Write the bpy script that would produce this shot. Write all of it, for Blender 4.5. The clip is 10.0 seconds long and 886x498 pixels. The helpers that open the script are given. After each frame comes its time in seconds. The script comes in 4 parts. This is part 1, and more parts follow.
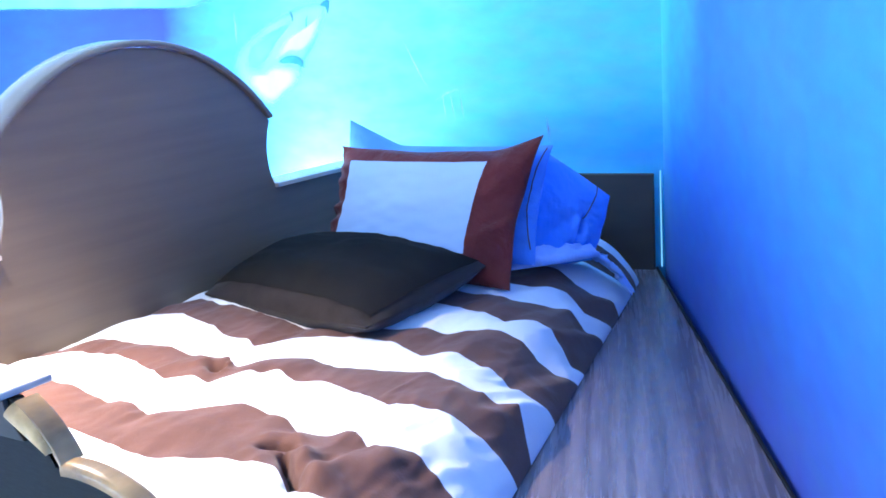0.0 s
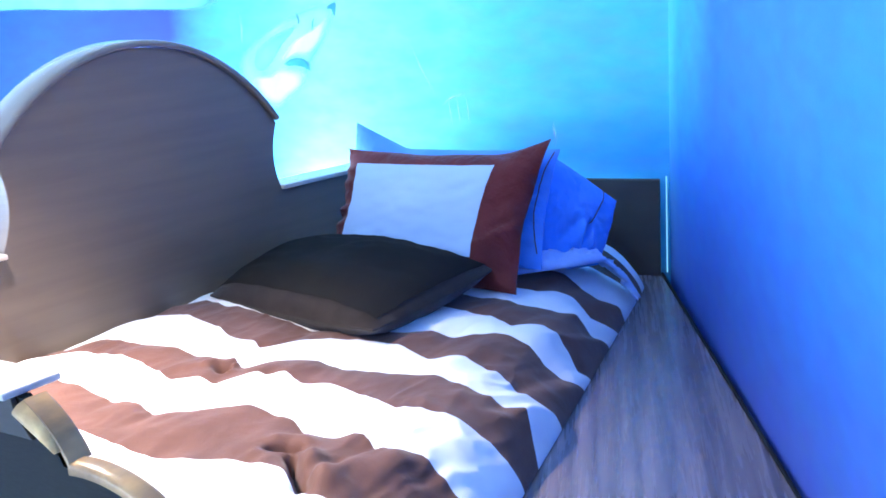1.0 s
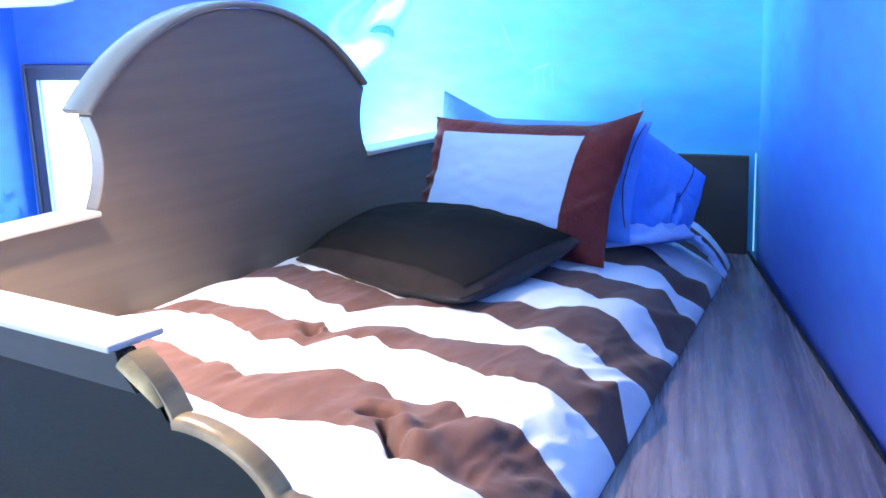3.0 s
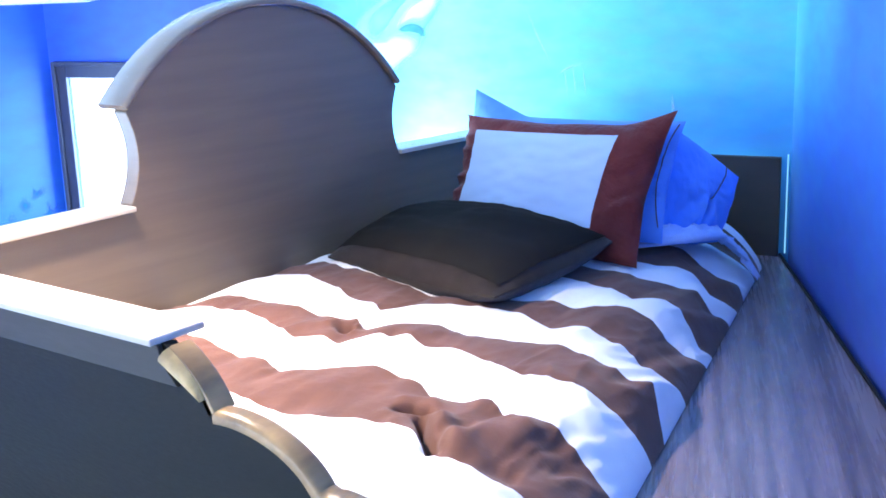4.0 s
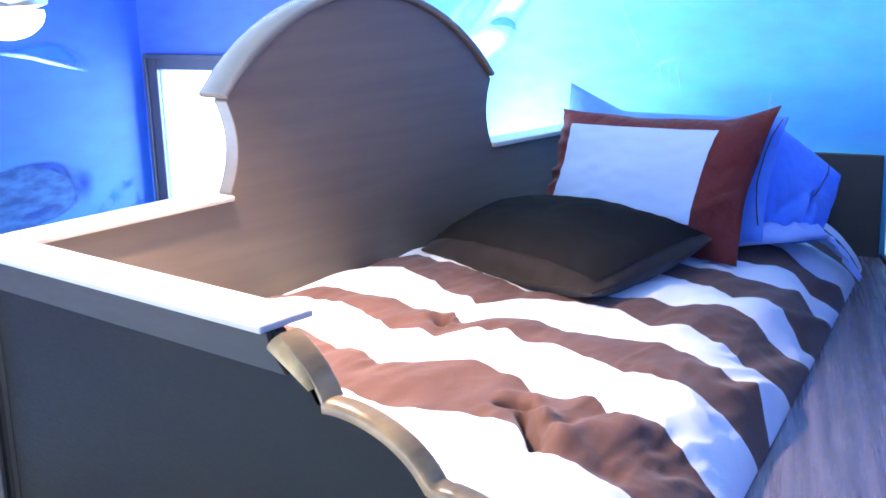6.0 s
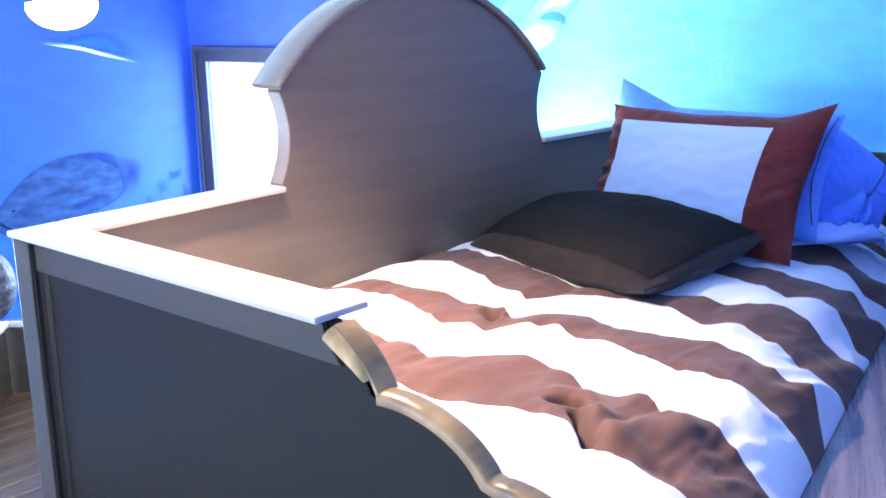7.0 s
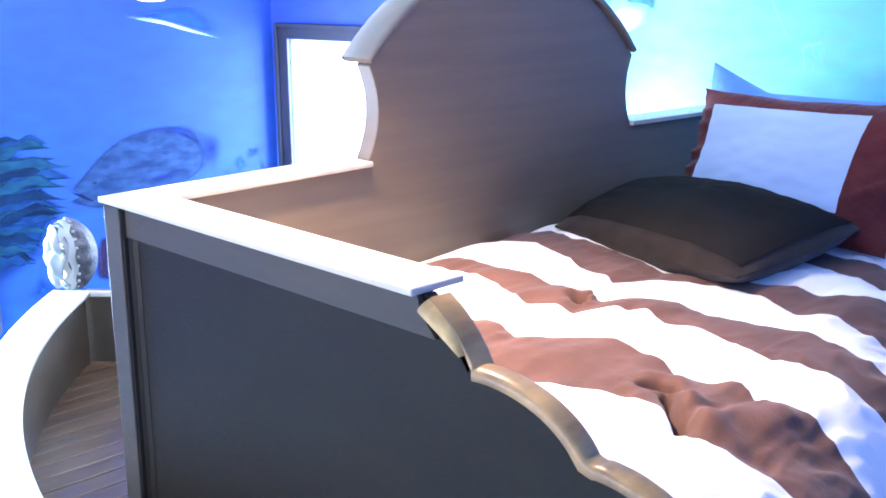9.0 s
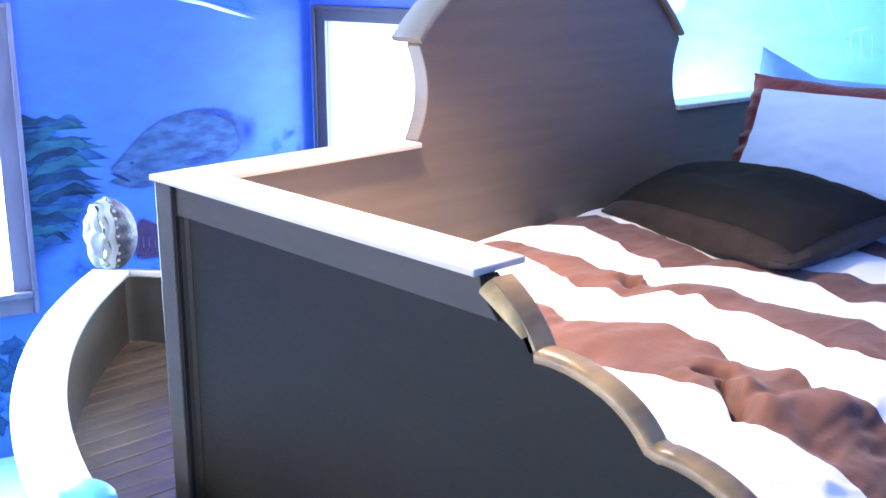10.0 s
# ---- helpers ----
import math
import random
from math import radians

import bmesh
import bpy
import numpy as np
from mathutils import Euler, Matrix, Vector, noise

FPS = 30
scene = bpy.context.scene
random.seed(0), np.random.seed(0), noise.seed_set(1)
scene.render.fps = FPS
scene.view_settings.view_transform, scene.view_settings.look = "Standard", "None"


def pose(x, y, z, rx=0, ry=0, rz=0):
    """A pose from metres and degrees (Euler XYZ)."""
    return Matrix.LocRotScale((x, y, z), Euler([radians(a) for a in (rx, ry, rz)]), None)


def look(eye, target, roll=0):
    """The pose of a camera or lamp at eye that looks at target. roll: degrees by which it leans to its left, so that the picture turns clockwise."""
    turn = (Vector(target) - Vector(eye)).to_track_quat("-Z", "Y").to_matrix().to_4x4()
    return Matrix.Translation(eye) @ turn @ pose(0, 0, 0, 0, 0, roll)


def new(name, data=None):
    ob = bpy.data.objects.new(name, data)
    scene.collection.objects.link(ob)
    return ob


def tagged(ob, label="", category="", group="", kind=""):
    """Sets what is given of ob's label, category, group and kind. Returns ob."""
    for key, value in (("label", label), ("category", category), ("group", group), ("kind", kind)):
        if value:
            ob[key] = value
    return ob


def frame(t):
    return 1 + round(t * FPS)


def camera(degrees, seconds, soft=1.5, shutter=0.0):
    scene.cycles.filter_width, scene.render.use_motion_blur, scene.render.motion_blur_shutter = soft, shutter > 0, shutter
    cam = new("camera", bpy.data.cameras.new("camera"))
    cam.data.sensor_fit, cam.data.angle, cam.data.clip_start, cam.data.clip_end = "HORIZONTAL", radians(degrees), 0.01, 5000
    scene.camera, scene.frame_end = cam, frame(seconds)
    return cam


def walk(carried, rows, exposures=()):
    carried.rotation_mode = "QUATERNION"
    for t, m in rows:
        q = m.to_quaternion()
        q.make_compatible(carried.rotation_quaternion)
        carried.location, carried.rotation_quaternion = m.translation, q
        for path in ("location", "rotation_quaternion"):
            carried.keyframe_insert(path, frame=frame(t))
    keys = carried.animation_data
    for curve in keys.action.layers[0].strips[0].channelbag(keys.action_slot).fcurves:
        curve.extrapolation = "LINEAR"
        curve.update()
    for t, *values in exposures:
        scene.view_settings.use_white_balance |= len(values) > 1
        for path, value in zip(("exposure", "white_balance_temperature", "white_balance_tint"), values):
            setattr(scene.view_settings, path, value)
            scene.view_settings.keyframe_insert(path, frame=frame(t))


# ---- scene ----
cam = camera(41.5, 10.0, 1.7)
PATH = [
    (0, (2.654, -1.105, 2.499), (1.579, 0.516, 2.031), -3.7),
    (0.5, (2.642, -1.108, 2.496), (1.568, 0.515, 2.033), -3.3),
    (1, (2.629, -1.11, 2.488), (1.555, 0.514, 2.031), -3.2),
    (1.5, (2.614, -1.122, 2.487), (1.535, 0.5, 2.035), -2.8),
    (2, (2.584, -1.126, 2.475), (1.478, 0.477, 2.017), -2.6),
    (2.5, (2.567, -1.125, 2.47), (1.432, 0.447, 1.981), -2.6),
    (4, (2.507, -1.15, 2.452), (1.327, 0.39, 1.965), -2.0),
    (4.5, (2.5, -1.149, 2.452), (1.303, 0.377, 1.963), -2.3),
    (5, (2.476, -1.154, 2.446), (1.251, 0.35, 1.959), -2.2),
    (5.5, (2.451, -1.161, 2.437), (1.202, 0.324, 1.952), -2.1),
    (7, (2.396, -1.177, 2.422), (1.075, 0.243, 1.933), -1.5),
    (7.5, (2.382, -1.185, 2.412), (1.041, 0.216, 1.922), -1.4),
    (8, (2.366, -1.195, 2.408), (1.008, 0.187, 1.913), -1.3),
    (8.5, (2.354, -1.194, 2.4), (0.975, 0.166, 1.9), -1.0),
    (9, (2.33, -1.193, 2.389), (0.935, 0.148, 1.883), -0.5),
    (9.5, (2.314, -1.205, 2.381), (0.905, 0.117, 1.865), -0.4),
    (10, (2.274, -1.228, 2.374), (0.857, 0.081, 1.846), -0.1),
]
walk(cam, [(t, look(eye, target, roll)) for t, eye, target, roll in PATH],
     [(0, 0, 5750, 12), (2.5, 0, 5950, 13.5), (5, 0, 6300, 17.5), (7.5, 0, 6550, 22), (10, 0, 6750, 23)])

# ---------------------------------------------------------------- world, lights
FAN = Vector((-1.25, 0.90, 2.27))       # the bowl of the ceiling fan
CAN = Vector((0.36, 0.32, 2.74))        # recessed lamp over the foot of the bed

world = bpy.data.worlds.new("world")
world.use_nodes = True
scene.world = world
sky = world.node_tree.nodes.new("ShaderNodeTexSky")
sky.sky_type, sky.sun_disc = "NISHITA", False
sky.sun_elevation, sky.sun_rotation = radians(35), radians(200)
world.node_tree.links.new(sky.outputs[0], world.node_tree.nodes["Background"].inputs[0])
world.node_tree.nodes["Background"].inputs[1].default_value = 0.10


def lamp(name, kind, m, energy, colour, **more):
    data = bpy.data.lights.new(name, kind)
    data.energy, data.color = energy, colour
    for key, value in more.items():
        if key == "size":
            data.size = value
        elif key == "size_y":
            data.shape, data.size_y = "RECTANGLE", value
        elif key == "radius":
            data.shadow_soft_size = value
        elif key == "cone":
            data.spot_size = radians(value)
        elif key == "blend":
            data.spot_blend = value
    ob = new(name, data)
    ob.matrix_world = m
    return ob


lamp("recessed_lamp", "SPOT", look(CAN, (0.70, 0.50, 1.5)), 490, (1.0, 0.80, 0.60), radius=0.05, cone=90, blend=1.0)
lamp("uplight_lamp", "POINT", pose(-0.46, 2.46, 1.62), 11.5, (0.72, 0.92, 1.0), radius=0.06)
lamp("fan_lamp", "POINT", pose(FAN.x, FAN.y, FAN.z - 0.02), 15, (1.0, 0.80, 0.58), radius=0.10)

# ---------------------------------------------------------------- materials


def material(name, base, dark=None, rough=0.5, scale=6.0, stretch=(1, 1, 1), bump=0.05, fine=80.0, metal=0.0, spec=0.5, sheen=0.0, coat=0.0, spot=0.35, turn=0.0, wrinkle=0.0):
    """Two colours mixed by a broad noise, a fine grain in bump and gloss."""
    m = bpy.data.materials.new(name)
    m.use_nodes = True
    n, l = m.node_tree.nodes, m.node_tree.links
    b = n["Principled BSDF"]
    dark = dark or tuple(c * 0.75 for c in base)
    tc = n.new("ShaderNodeTexCoord")
    mp = n.new("ShaderNodeMapping")
    mp.inputs["Scale"].default_value = stretch
    spin = n.new("ShaderNodeMapping")
    spin.inputs["Rotation"].default_value = (0, 0, radians(turn))
    l.new(tc.outputs["Object"], spin.inputs[0])
    l.new(spin.outputs[0], mp.inputs[0])
    broad = n.new("ShaderNodeTexNoise")
    broad.inputs["Scale"].default_value, broad.inputs["Detail"].default_value = scale, 6
    l.new(mp.outputs[0], broad.inputs["Vector"])
    small = n.new("ShaderNodeTexNoise")
    small.inputs["Scale"].default_value, small.inputs["Detail"].default_value = fine, 4
    l.new(mp.outputs[0], small.inputs["Vector"])
    ramp = n.new("ShaderNodeValToRGB")
    ramp.color_ramp.elements[0].position, ramp.color_ramp.elements[1].position = 0.5 - spot / 2, 0.5 + spot / 2
    ramp.color_ramp.elements[0].color, ramp.color_ramp.elements[1].color = (*dark, 1), (*base, 1)
    l.new(broad.outputs[0], ramp.inputs[0])
    l.new(ramp.outputs[0], b.inputs["Base Color"])
    rg = n.new("ShaderNodeMapRange")
    rg.inputs["To Min"].default_value, rg.inputs["To Max"].default_value = max(rough - 0.08, 0.02), min(rough + 0.08, 1)
    l.new(small.outputs[0], rg.inputs[0])
    l.new(rg.outputs[0], b.inputs["Roughness"])
    bp = n.new("ShaderNodeBump")
    bp.inputs["Strength"].default_value, bp.inputs["Distance"].default_value = bump, 0.01
    l.new(small.outputs[0], bp.inputs["Height"])
    l.new(bp.outputs[0], b.inputs["Normal"])
    if wrinkle:
        fold = n.new("ShaderNodeTexNoise")
        fold.inputs["Scale"].default_value, fold.inputs["Detail"].default_value, fold.inputs["Distortion"].default_value = 9.0, 4, 0.35
        l.new(tc.outputs["Object"], fold.inputs["Vector"])
        crease = n.new("ShaderNodeBump")
        crease.inputs["Strength"].default_value, crease.inputs["Distance"].default_value = wrinkle, 0.03
        l.new(fold.outputs[0], crease.inputs["Height"])
        l.new(crease.outputs[0], bp.inputs["Normal"])
    b.inputs["Metallic"].default_value = metal
    b.inputs["Specular IOR Level"].default_value = spec
    b.inputs["Sheen Weight"].default_value = sheen
    b.inputs["Coat Weight"].default_value = coat
    return m


def glow(name, colour, strength):
    m = bpy.data.materials.new(name)
    m.use_nodes = True
    n, l = m.node_tree.nodes, m.node_tree.links
    n.remove(n["Principled BSDF"])
    e = n.new("ShaderNodeEmission")
    e.inputs[0].default_value, e.inputs[1].default_value = (*colour, 1), strength
    l.new(e.outputs[0], n["Material Output"].inputs[0])
    return m


def mural(name, stops, low, length, cloud=0.25, rise=(0.5, 1.9)):
    """Sea mural, and the plain east wall's painted-in light: colours along the wall (metres from its start), going over
    to the colour low at the bottom, clouded at two scales.
    """
    m = bpy.data.materials.new(name)
    m.use_nodes = True
    n, l = m.node_tree.nodes, m.node_tree.links
    b = n["Principled BSDF"]
    tc = n.new("ShaderNodeTexCoord")
    big = n.new("ShaderNodeTexNoise")
    big.inputs["Scale"].default_value, big.inputs["Detail"].default_value = 1.6, 5
    l.new(tc.outputs["Object"], big.inputs["Vector"])
    mp = n.new("ShaderNodeMapping")
    mp.inputs["Scale"].default_value = (1.0, 1.0, 2.2)
    l.new(tc.outputs["Object"], mp.inputs[0])
    small = n.new("ShaderNodeTexNoise")
    small.inputs["Scale"].default_value, small.inputs["Detail"].default_value = 7.0, 8
    l.new(mp.outputs[0], small.inputs["Vector"])
    sep = n.new("ShaderNodeSeparateXYZ")
    l.new(tc.outputs["Object"], sep.inputs[0])
    # place along the wall, pushed about a little by the noise
    push = n.new("ShaderNodeMath")
    push.operation = "MULTIPLY_ADD"
    push.inputs[1].default_value, push.inputs[2].default_value = 0.5, -0.25
    l.new(big.outputs[0], push.inputs[0])
    add = n.new("ShaderNodeMath")
    l.new(sep.outputs["X"], add.inputs[0])
    l.new(push.outputs[0], add.inputs[1])
    div = n.new("ShaderNodeMath")
    div.operation = "DIVIDE"
    div.inputs[1].default_value = length
    l.new(add.outputs[0], div.inputs[0])
    ramp = n.new("ShaderNodeValToRGB")
    r = ramp.color_ramp
    while len(r.elements) < len(stops):
        r.elements.new(0.5)
    for e, (s, c) in zip(r.elements, stops):
        e.position, e.color = s / length, (*c, 1)
    l.new(div.outputs[0], ramp.inputs[0])
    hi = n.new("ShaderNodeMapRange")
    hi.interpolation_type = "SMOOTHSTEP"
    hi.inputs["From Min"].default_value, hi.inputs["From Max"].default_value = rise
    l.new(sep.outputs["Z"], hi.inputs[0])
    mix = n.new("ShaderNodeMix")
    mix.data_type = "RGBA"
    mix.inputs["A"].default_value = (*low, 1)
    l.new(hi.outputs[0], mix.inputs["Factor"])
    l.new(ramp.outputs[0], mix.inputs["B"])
    wash = n.new("ShaderNodeMix")
    wash.data_type, wash.blend_type = "RGBA", "SOFT_LIGHT"
    wash.inputs["Factor"].default_value = cloud
    l.new(mix.outputs["Result"], wash.inputs["A"])
    l.new(small.outputs["Color"], wash.inputs["B"])
    l.new(wash.outputs["Result"], b.inputs["Base Color"])
    b.inputs["Roughness"].default_value = 0.55
    bp = n.new("ShaderNodeBump")
    bp.inputs["Strength"].default_value, bp.inputs["Distance"].default_value = 0.12, 0.004
    fine = n.new("ShaderNodeTexNoise")
    fine.inputs["Scale"].default_value = 220
    l.new(tc.outputs["Object"], fine.inputs["Vector"])
    l.new(fine.outputs[0], bp.inputs["Height"])
    l.new(bp.outputs[0], b.inputs["Normal"])
    return m


def paint(name, light, dark, scale=9.0, stretch=(1, 1, 1), soft=0.5, spot=0.3):
    """Mural paint for one figure: mottled, and thinned out towards its edge by the attribute 'edge'."""
    m = material(name, light, dark, 0.55, scale, stretch, 0.05, 120, spec=0.15, spot=spot)
    n, l = m.node_tree.nodes, m.node_tree.links
    at = n.new("ShaderNodeAttribute")
    at.attribute_name = "edge"
    rg = n.new("ShaderNodeMapRange")
    rg.interpolation_type = "SMOOTHSTEP"
    rg.inputs["From Max"].default_value = soft
    l.new(at.outputs["Fac"], rg.inputs[0])
    l.new(rg.outputs[0], n["Principled BSDF"].inputs["Alpha"])
    return m


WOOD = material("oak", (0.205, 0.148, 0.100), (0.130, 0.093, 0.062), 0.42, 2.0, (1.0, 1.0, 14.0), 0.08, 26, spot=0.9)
# Top rails: the same oak, lightened in colour for the light on them.
LIT_OAK_Y = material("lit_oak_lengthwise", (0.62, 0.53, 0.43), (0.54, 0.45, 0.35), 0.30, 2.0, (5.0, 1.0, 5.0), 0.03, 30, spot=0.8)
LIT_OAK_X = material("lit_oak_crosswise", (0.62, 0.53, 0.43), (0.54, 0.45, 0.35), 0.30, 2.0, (1.0, 5.0, 5.0), 0.03, 30, spot=0.8)
WOOD_CAP = material("oak_cap", (0.22, 0.175, 0.14), (0.16, 0.125, 0.10), 0.24, 2.0, (5.0, 1.0, 5.0), 0.03, 30, spot=0.8)
WOOD_EDGE = material("oak_edge", (0.56, 0.32, 0.115), (0.11, 0.060, 0.026), 0.32, 11.0, (1.6, 0.5, 1.6), 0.08, 60, spot=0.55)
BEAD = material("worn_bead", (0.80, 0.52, 0.20), (0.42, 0.25, 0.09), 0.34, 18.0, (1.0, 1.0, 1.0), 0.14, 60, spot=0.3)
# The bed's oak on its unlit foot side, with the shade in both colours.
SHADED_FRAME = material("shaded_frame_oak", (0.058, 0.047, 0.036), (0.038, 0.032, 0.025), 0.5, 2.2, (1.0, 1.0, 6.0), 0.06, 26, spot=0.5, spec=0.35)
SHADED_OAK = material("shaded_oak", (0.0125, 0.0098, 0.0060), (0.0078, 0.0062, 0.0040), 0.5, 2.0, (1.5, 1.0, 7.0), 0.08, 26, spot=0.6, spec=0.2)
HEADBOARD = material("headboard_oak", (0.075, 0.060, 0.043), (0.053, 0.042, 0.031), 0.5, 2.0, (1.5, 1.0, 7.0), 0.08, 26, spot=0.6)
SHELF = material("shelf_oak", (0.27, 0.212, 0.225), (0.105, 0.080, 0.088), 0.27, 2.6, (12.0, 0.45, 1.0), 0.004, 8, turn=-25, spot=0.42)
HULL = material("hull_oak", (0.135, 0.105, 0.078), (0.085, 0.066, 0.048), 0.45, 2.2, (2.0, 2.0, 6.0), 0.08, 26, spot=0.5)
DECK = material("deck_oak", (0.13, 0.08, 0.05), (0.075, 0.045, 0.028), 0.22, 3.0, (8.0, 1.0, 1.0), 0.06, 26, spot=0.5)
LEDGE = material("ledge_wood", (0.78, 0.74, 0.66), (0.66, 0.60, 0.52), 0.35, 4.0, (1, 1, 1), 0.06, 30, spot=0.5)
WHITE = material("white_cotton", (0.86, 0.86, 0.85), (0.80, 0.80, 0.80), 0.85, 5.0, (1, 1, 1), 0.12, 260, spec=0.2, sheen=0.2, wrinkle=0.22)
BROWN = material("brown_cotton", (0.140, 0.062, 0.043), (0.095, 0.042, 0.030), 0.8, 7.0, (1, 1, 1), 0.15, 260, spec=0.25, sheen=0.15, wrinkle=0.22)
RED = material("red_cotton", (0.165, 0.021, 0.019), (0.110, 0.013, 0.012), 0.7, 8.0, (1, 1, 1), 0.12, 240, spec=0.25, sheen=0.2, wrinkle=0.8)
BLACK = material("black_velvet", (0.0200, 0.0178, 0.0152), (0.0150, 0.0135, 0.0118), 0.95, 6.0, (1, 1, 1), 0.1, 300, spec=0.08)
PLUSH = material("brown_plush", (0.033, 0.0240, 0.0195), (0.020, 0.0148, 0.0122), 0.95, 20.0, (1, 1, 1), 0.3, 300, spec=0.1, sheen=0.2)
SATIN = material("white_satin", (0.52, 0.64, 0.83), (0.48, 0.60, 0.81), 0.5, 5.0, (1, 1, 1), 0.05, 200, spec=0.4, wrinkle=0.05)
SHEET = material("blue_sheet", (0.17, 0.39, 0.95), (0.13, 0.32, 0.90), 0.85, 6.0, (1, 1, 1), 0.12, 240, spec=0.2, sheen=0.2, wrinkle=0.5)
PALE_SHEET = material("pale_sheet", (0.52, 0.64, 0.92), (0.42, 0.55, 0.88), 0.85, 6.0, (1, 1, 1), 0.12, 240, spec=0.2, sheen=0.2, wrinkle=0.5)
TRIM = material("white_trim", (0.85, 0.87, 0.88), None, 0.4, 5.0)
FRAME = material("window_frame_wood", (0.022, 0.028, 0.066), (0.015, 0.019, 0.045), 0.55, 3.0, (6, 6, 1), 0.08, 30)
# Same frame wood; the bloom round window_2 is put into this colour.
BLOOM_FRAME = material("bloomed_window_frame", (0.105, 0.112, 0.20), (0.075, 0.080, 0.15), 0.4, 3.0, (6, 6, 1), 0.06, 30)
FLOOR = material("teal_carpet", (0.22, 0.52, 0.58), (0.16, 0.44, 0.50), 0.95, 3.0, (1, 1, 1), 0.4, 200)
CEILING = material("ceiling_paint", (0.74, 0.82, 0.86), (0.70, 0.78, 0.84), 0.8, 2.0, (1, 1, 1), 0.05, 150)
SHELL = material("shell", (0.33, 0.36, 0.35), (0.17, 0.19, 0.20), 0.40, 10.0, (1, 1, 1), 0.08, 60, spot=0.5)
SHELL_BACK = material("shell_back", (0.085, 0.085, 0.11), (0.03, 0.029, 0.042), 0.55, 34.0, (1, 1, 1), 0.5, 90, spot=0.2)
TURQUOISE = material("turquoise_paint", (0.12, 0.60, 0.66), (0.08, 0.50, 0.58), 0.4, 6.0)
BLADE = material("fan_blade", (0.72, 0.74, 0.76), (0.64, 0.66, 0.70), 0.4, 4.0)
METAL = material("brushed_nickel", (0.55, 0.55, 0.55), (0.45, 0.45, 0.45), 0.35, 20.0, metal=1.0)
BULB = glow("lit_bowl", (1.0, 0.86, 0.72), 14.0)
DAY = glow("bright_daylight", (0.88, 0.95, 1.0), 7.0)
GLASS = bpy.data.materials.new("window_glass")
GLASS.use_nodes = True
GLASS.node_tree.nodes["Principled BSDF"].inputs["Transmission Weight"].default_value = 1.0
GLASS.node_tree.nodes["Principled BSDF"].inputs["Roughness"].default_value = 0.02
GLASS.node_tree.nodes["Principled BSDF"].inputs["IOR"].default_value = 1.02

CYAN, PALE, AZURE, DEEP = (0.15, 0.58, 0.85), (0.27, 0.69, 0.86), (0.045, 0.26, 0.82), (0.010, 0.065, 0.56)
MURAL_N = mural("sea_mural_north", [(0.0, (0.11, 0.50, 0.85)), (0.7, CYAN), (1.35, PALE), (1.75, (0.10, 0.48, 0.84)), (2.15, (0.006, 0.032, 0.38)), (2.8, (0.012, 0.07, 0.48)), (3.9, DEEP)], (0.16, 0.5, 0.8), 4.2, 0.5)
# Plain wall: the strip's corner glow and the lower shade are in these colours.
LIT_WALL_E = mural("azure_wall_lit", [(0.0, (0.12, 0.48, 0.86)), (0.25, (0.06, 0.29, 0.82)), (0.9, (0.055, 0.20, 0.74)), (2.0, (0.05, 0.25, 0.78)), (4.0, (0.05, 0.28, 0.80))], (0.085, 0.12, 0.50), 9.0, 0.35, (1.15, 2.05))
MURAL_W = mural("sea_mural_west", [(0.0, (0.008, 0.070, 0.42)), (0.7, (0.006, 0.056, 0.38)), (1.2, (0.008, 0.070, 0.40)), (6.0, (0.03, 0.18, 0.6))], (0.010, 0.095, 0.44), 6.5, 0.35)

# ---------------------------------------------------------------- building helpers


def mesh_of(name, bm, mats, smooth=False):
    bmesh.ops.recalc_face_normals(bm, faces=bm.faces)
    me = bpy.data.meshes.new(name)
    bm.to_mesh(me)
    bm.free()
    for m in (mats if isinstance(mats, (list, tuple)) else [mats]):
        me.materials.append(m)
    if smooth:
        me.polygons.foreach_set("use_smooth", [True] * len(me.polygons))
        me.set_sharp_from_angle(angle=radians(40))
    return me


def part(name, bm, mats, parent=None, label="", smooth=False):
    ob = new(name, mesh_of(name, bm, mats, smooth))
    ob.parent = parent
    return tagged(ob, label)


def box(x0, x1, y0, y1, z0, z1, bevel=0.0, bm=None):
    bm = bm or bmesh.new()
    made = bmesh.ops.create_cube(bm, size=1.0)["verts"]
    for v in made:
        v.co = Vector((x0 + (v.co.x + 0.5) * (x1 - x0), y0 + (v.co.y + 0.5) * (y1 - y0), z0 + (v.co.z + 0.5) * (z1 - z0)))
    if bevel:
        edges = list({e for v in made for e in v.link_edges})
        bmesh.ops.bevel(bm, geom=edges, offset=bevel, segments=2, affect="EDGES", profile=0.5)
    return bm


def prism(outline, to3, depth, bevel=0.0):
    """A flat outline (a list of pairs), placed by to3(a, b, d) and made depth thick."""
    bm = bmesh.new()
    a = [bm.verts.new(to3(p, q, 0.0)) for p, q in outline]
    b = [bm.verts.new(to3(p, q, depth)) for p, q in outline]
    bm.faces.new(a)
    bm.faces.new(b[::-1])
    for i in range(len(a)):
        j = (i + 1) % len(a)
        bm.faces.new((a[i], b[i], b[j], a[j]))
    bmesh.ops.recalc_face_normals(bm, faces=bm.faces)
    if bevel:
        rim = [e for e in bm.edges if len(e.link_faces) == 2 and e.calc_face_angle(0) > 0.6]
        bmesh.ops.bevel(bm, geom=rim, offset=bevel, segments=2, affect="EDGES", profile=0.5)
    return bm


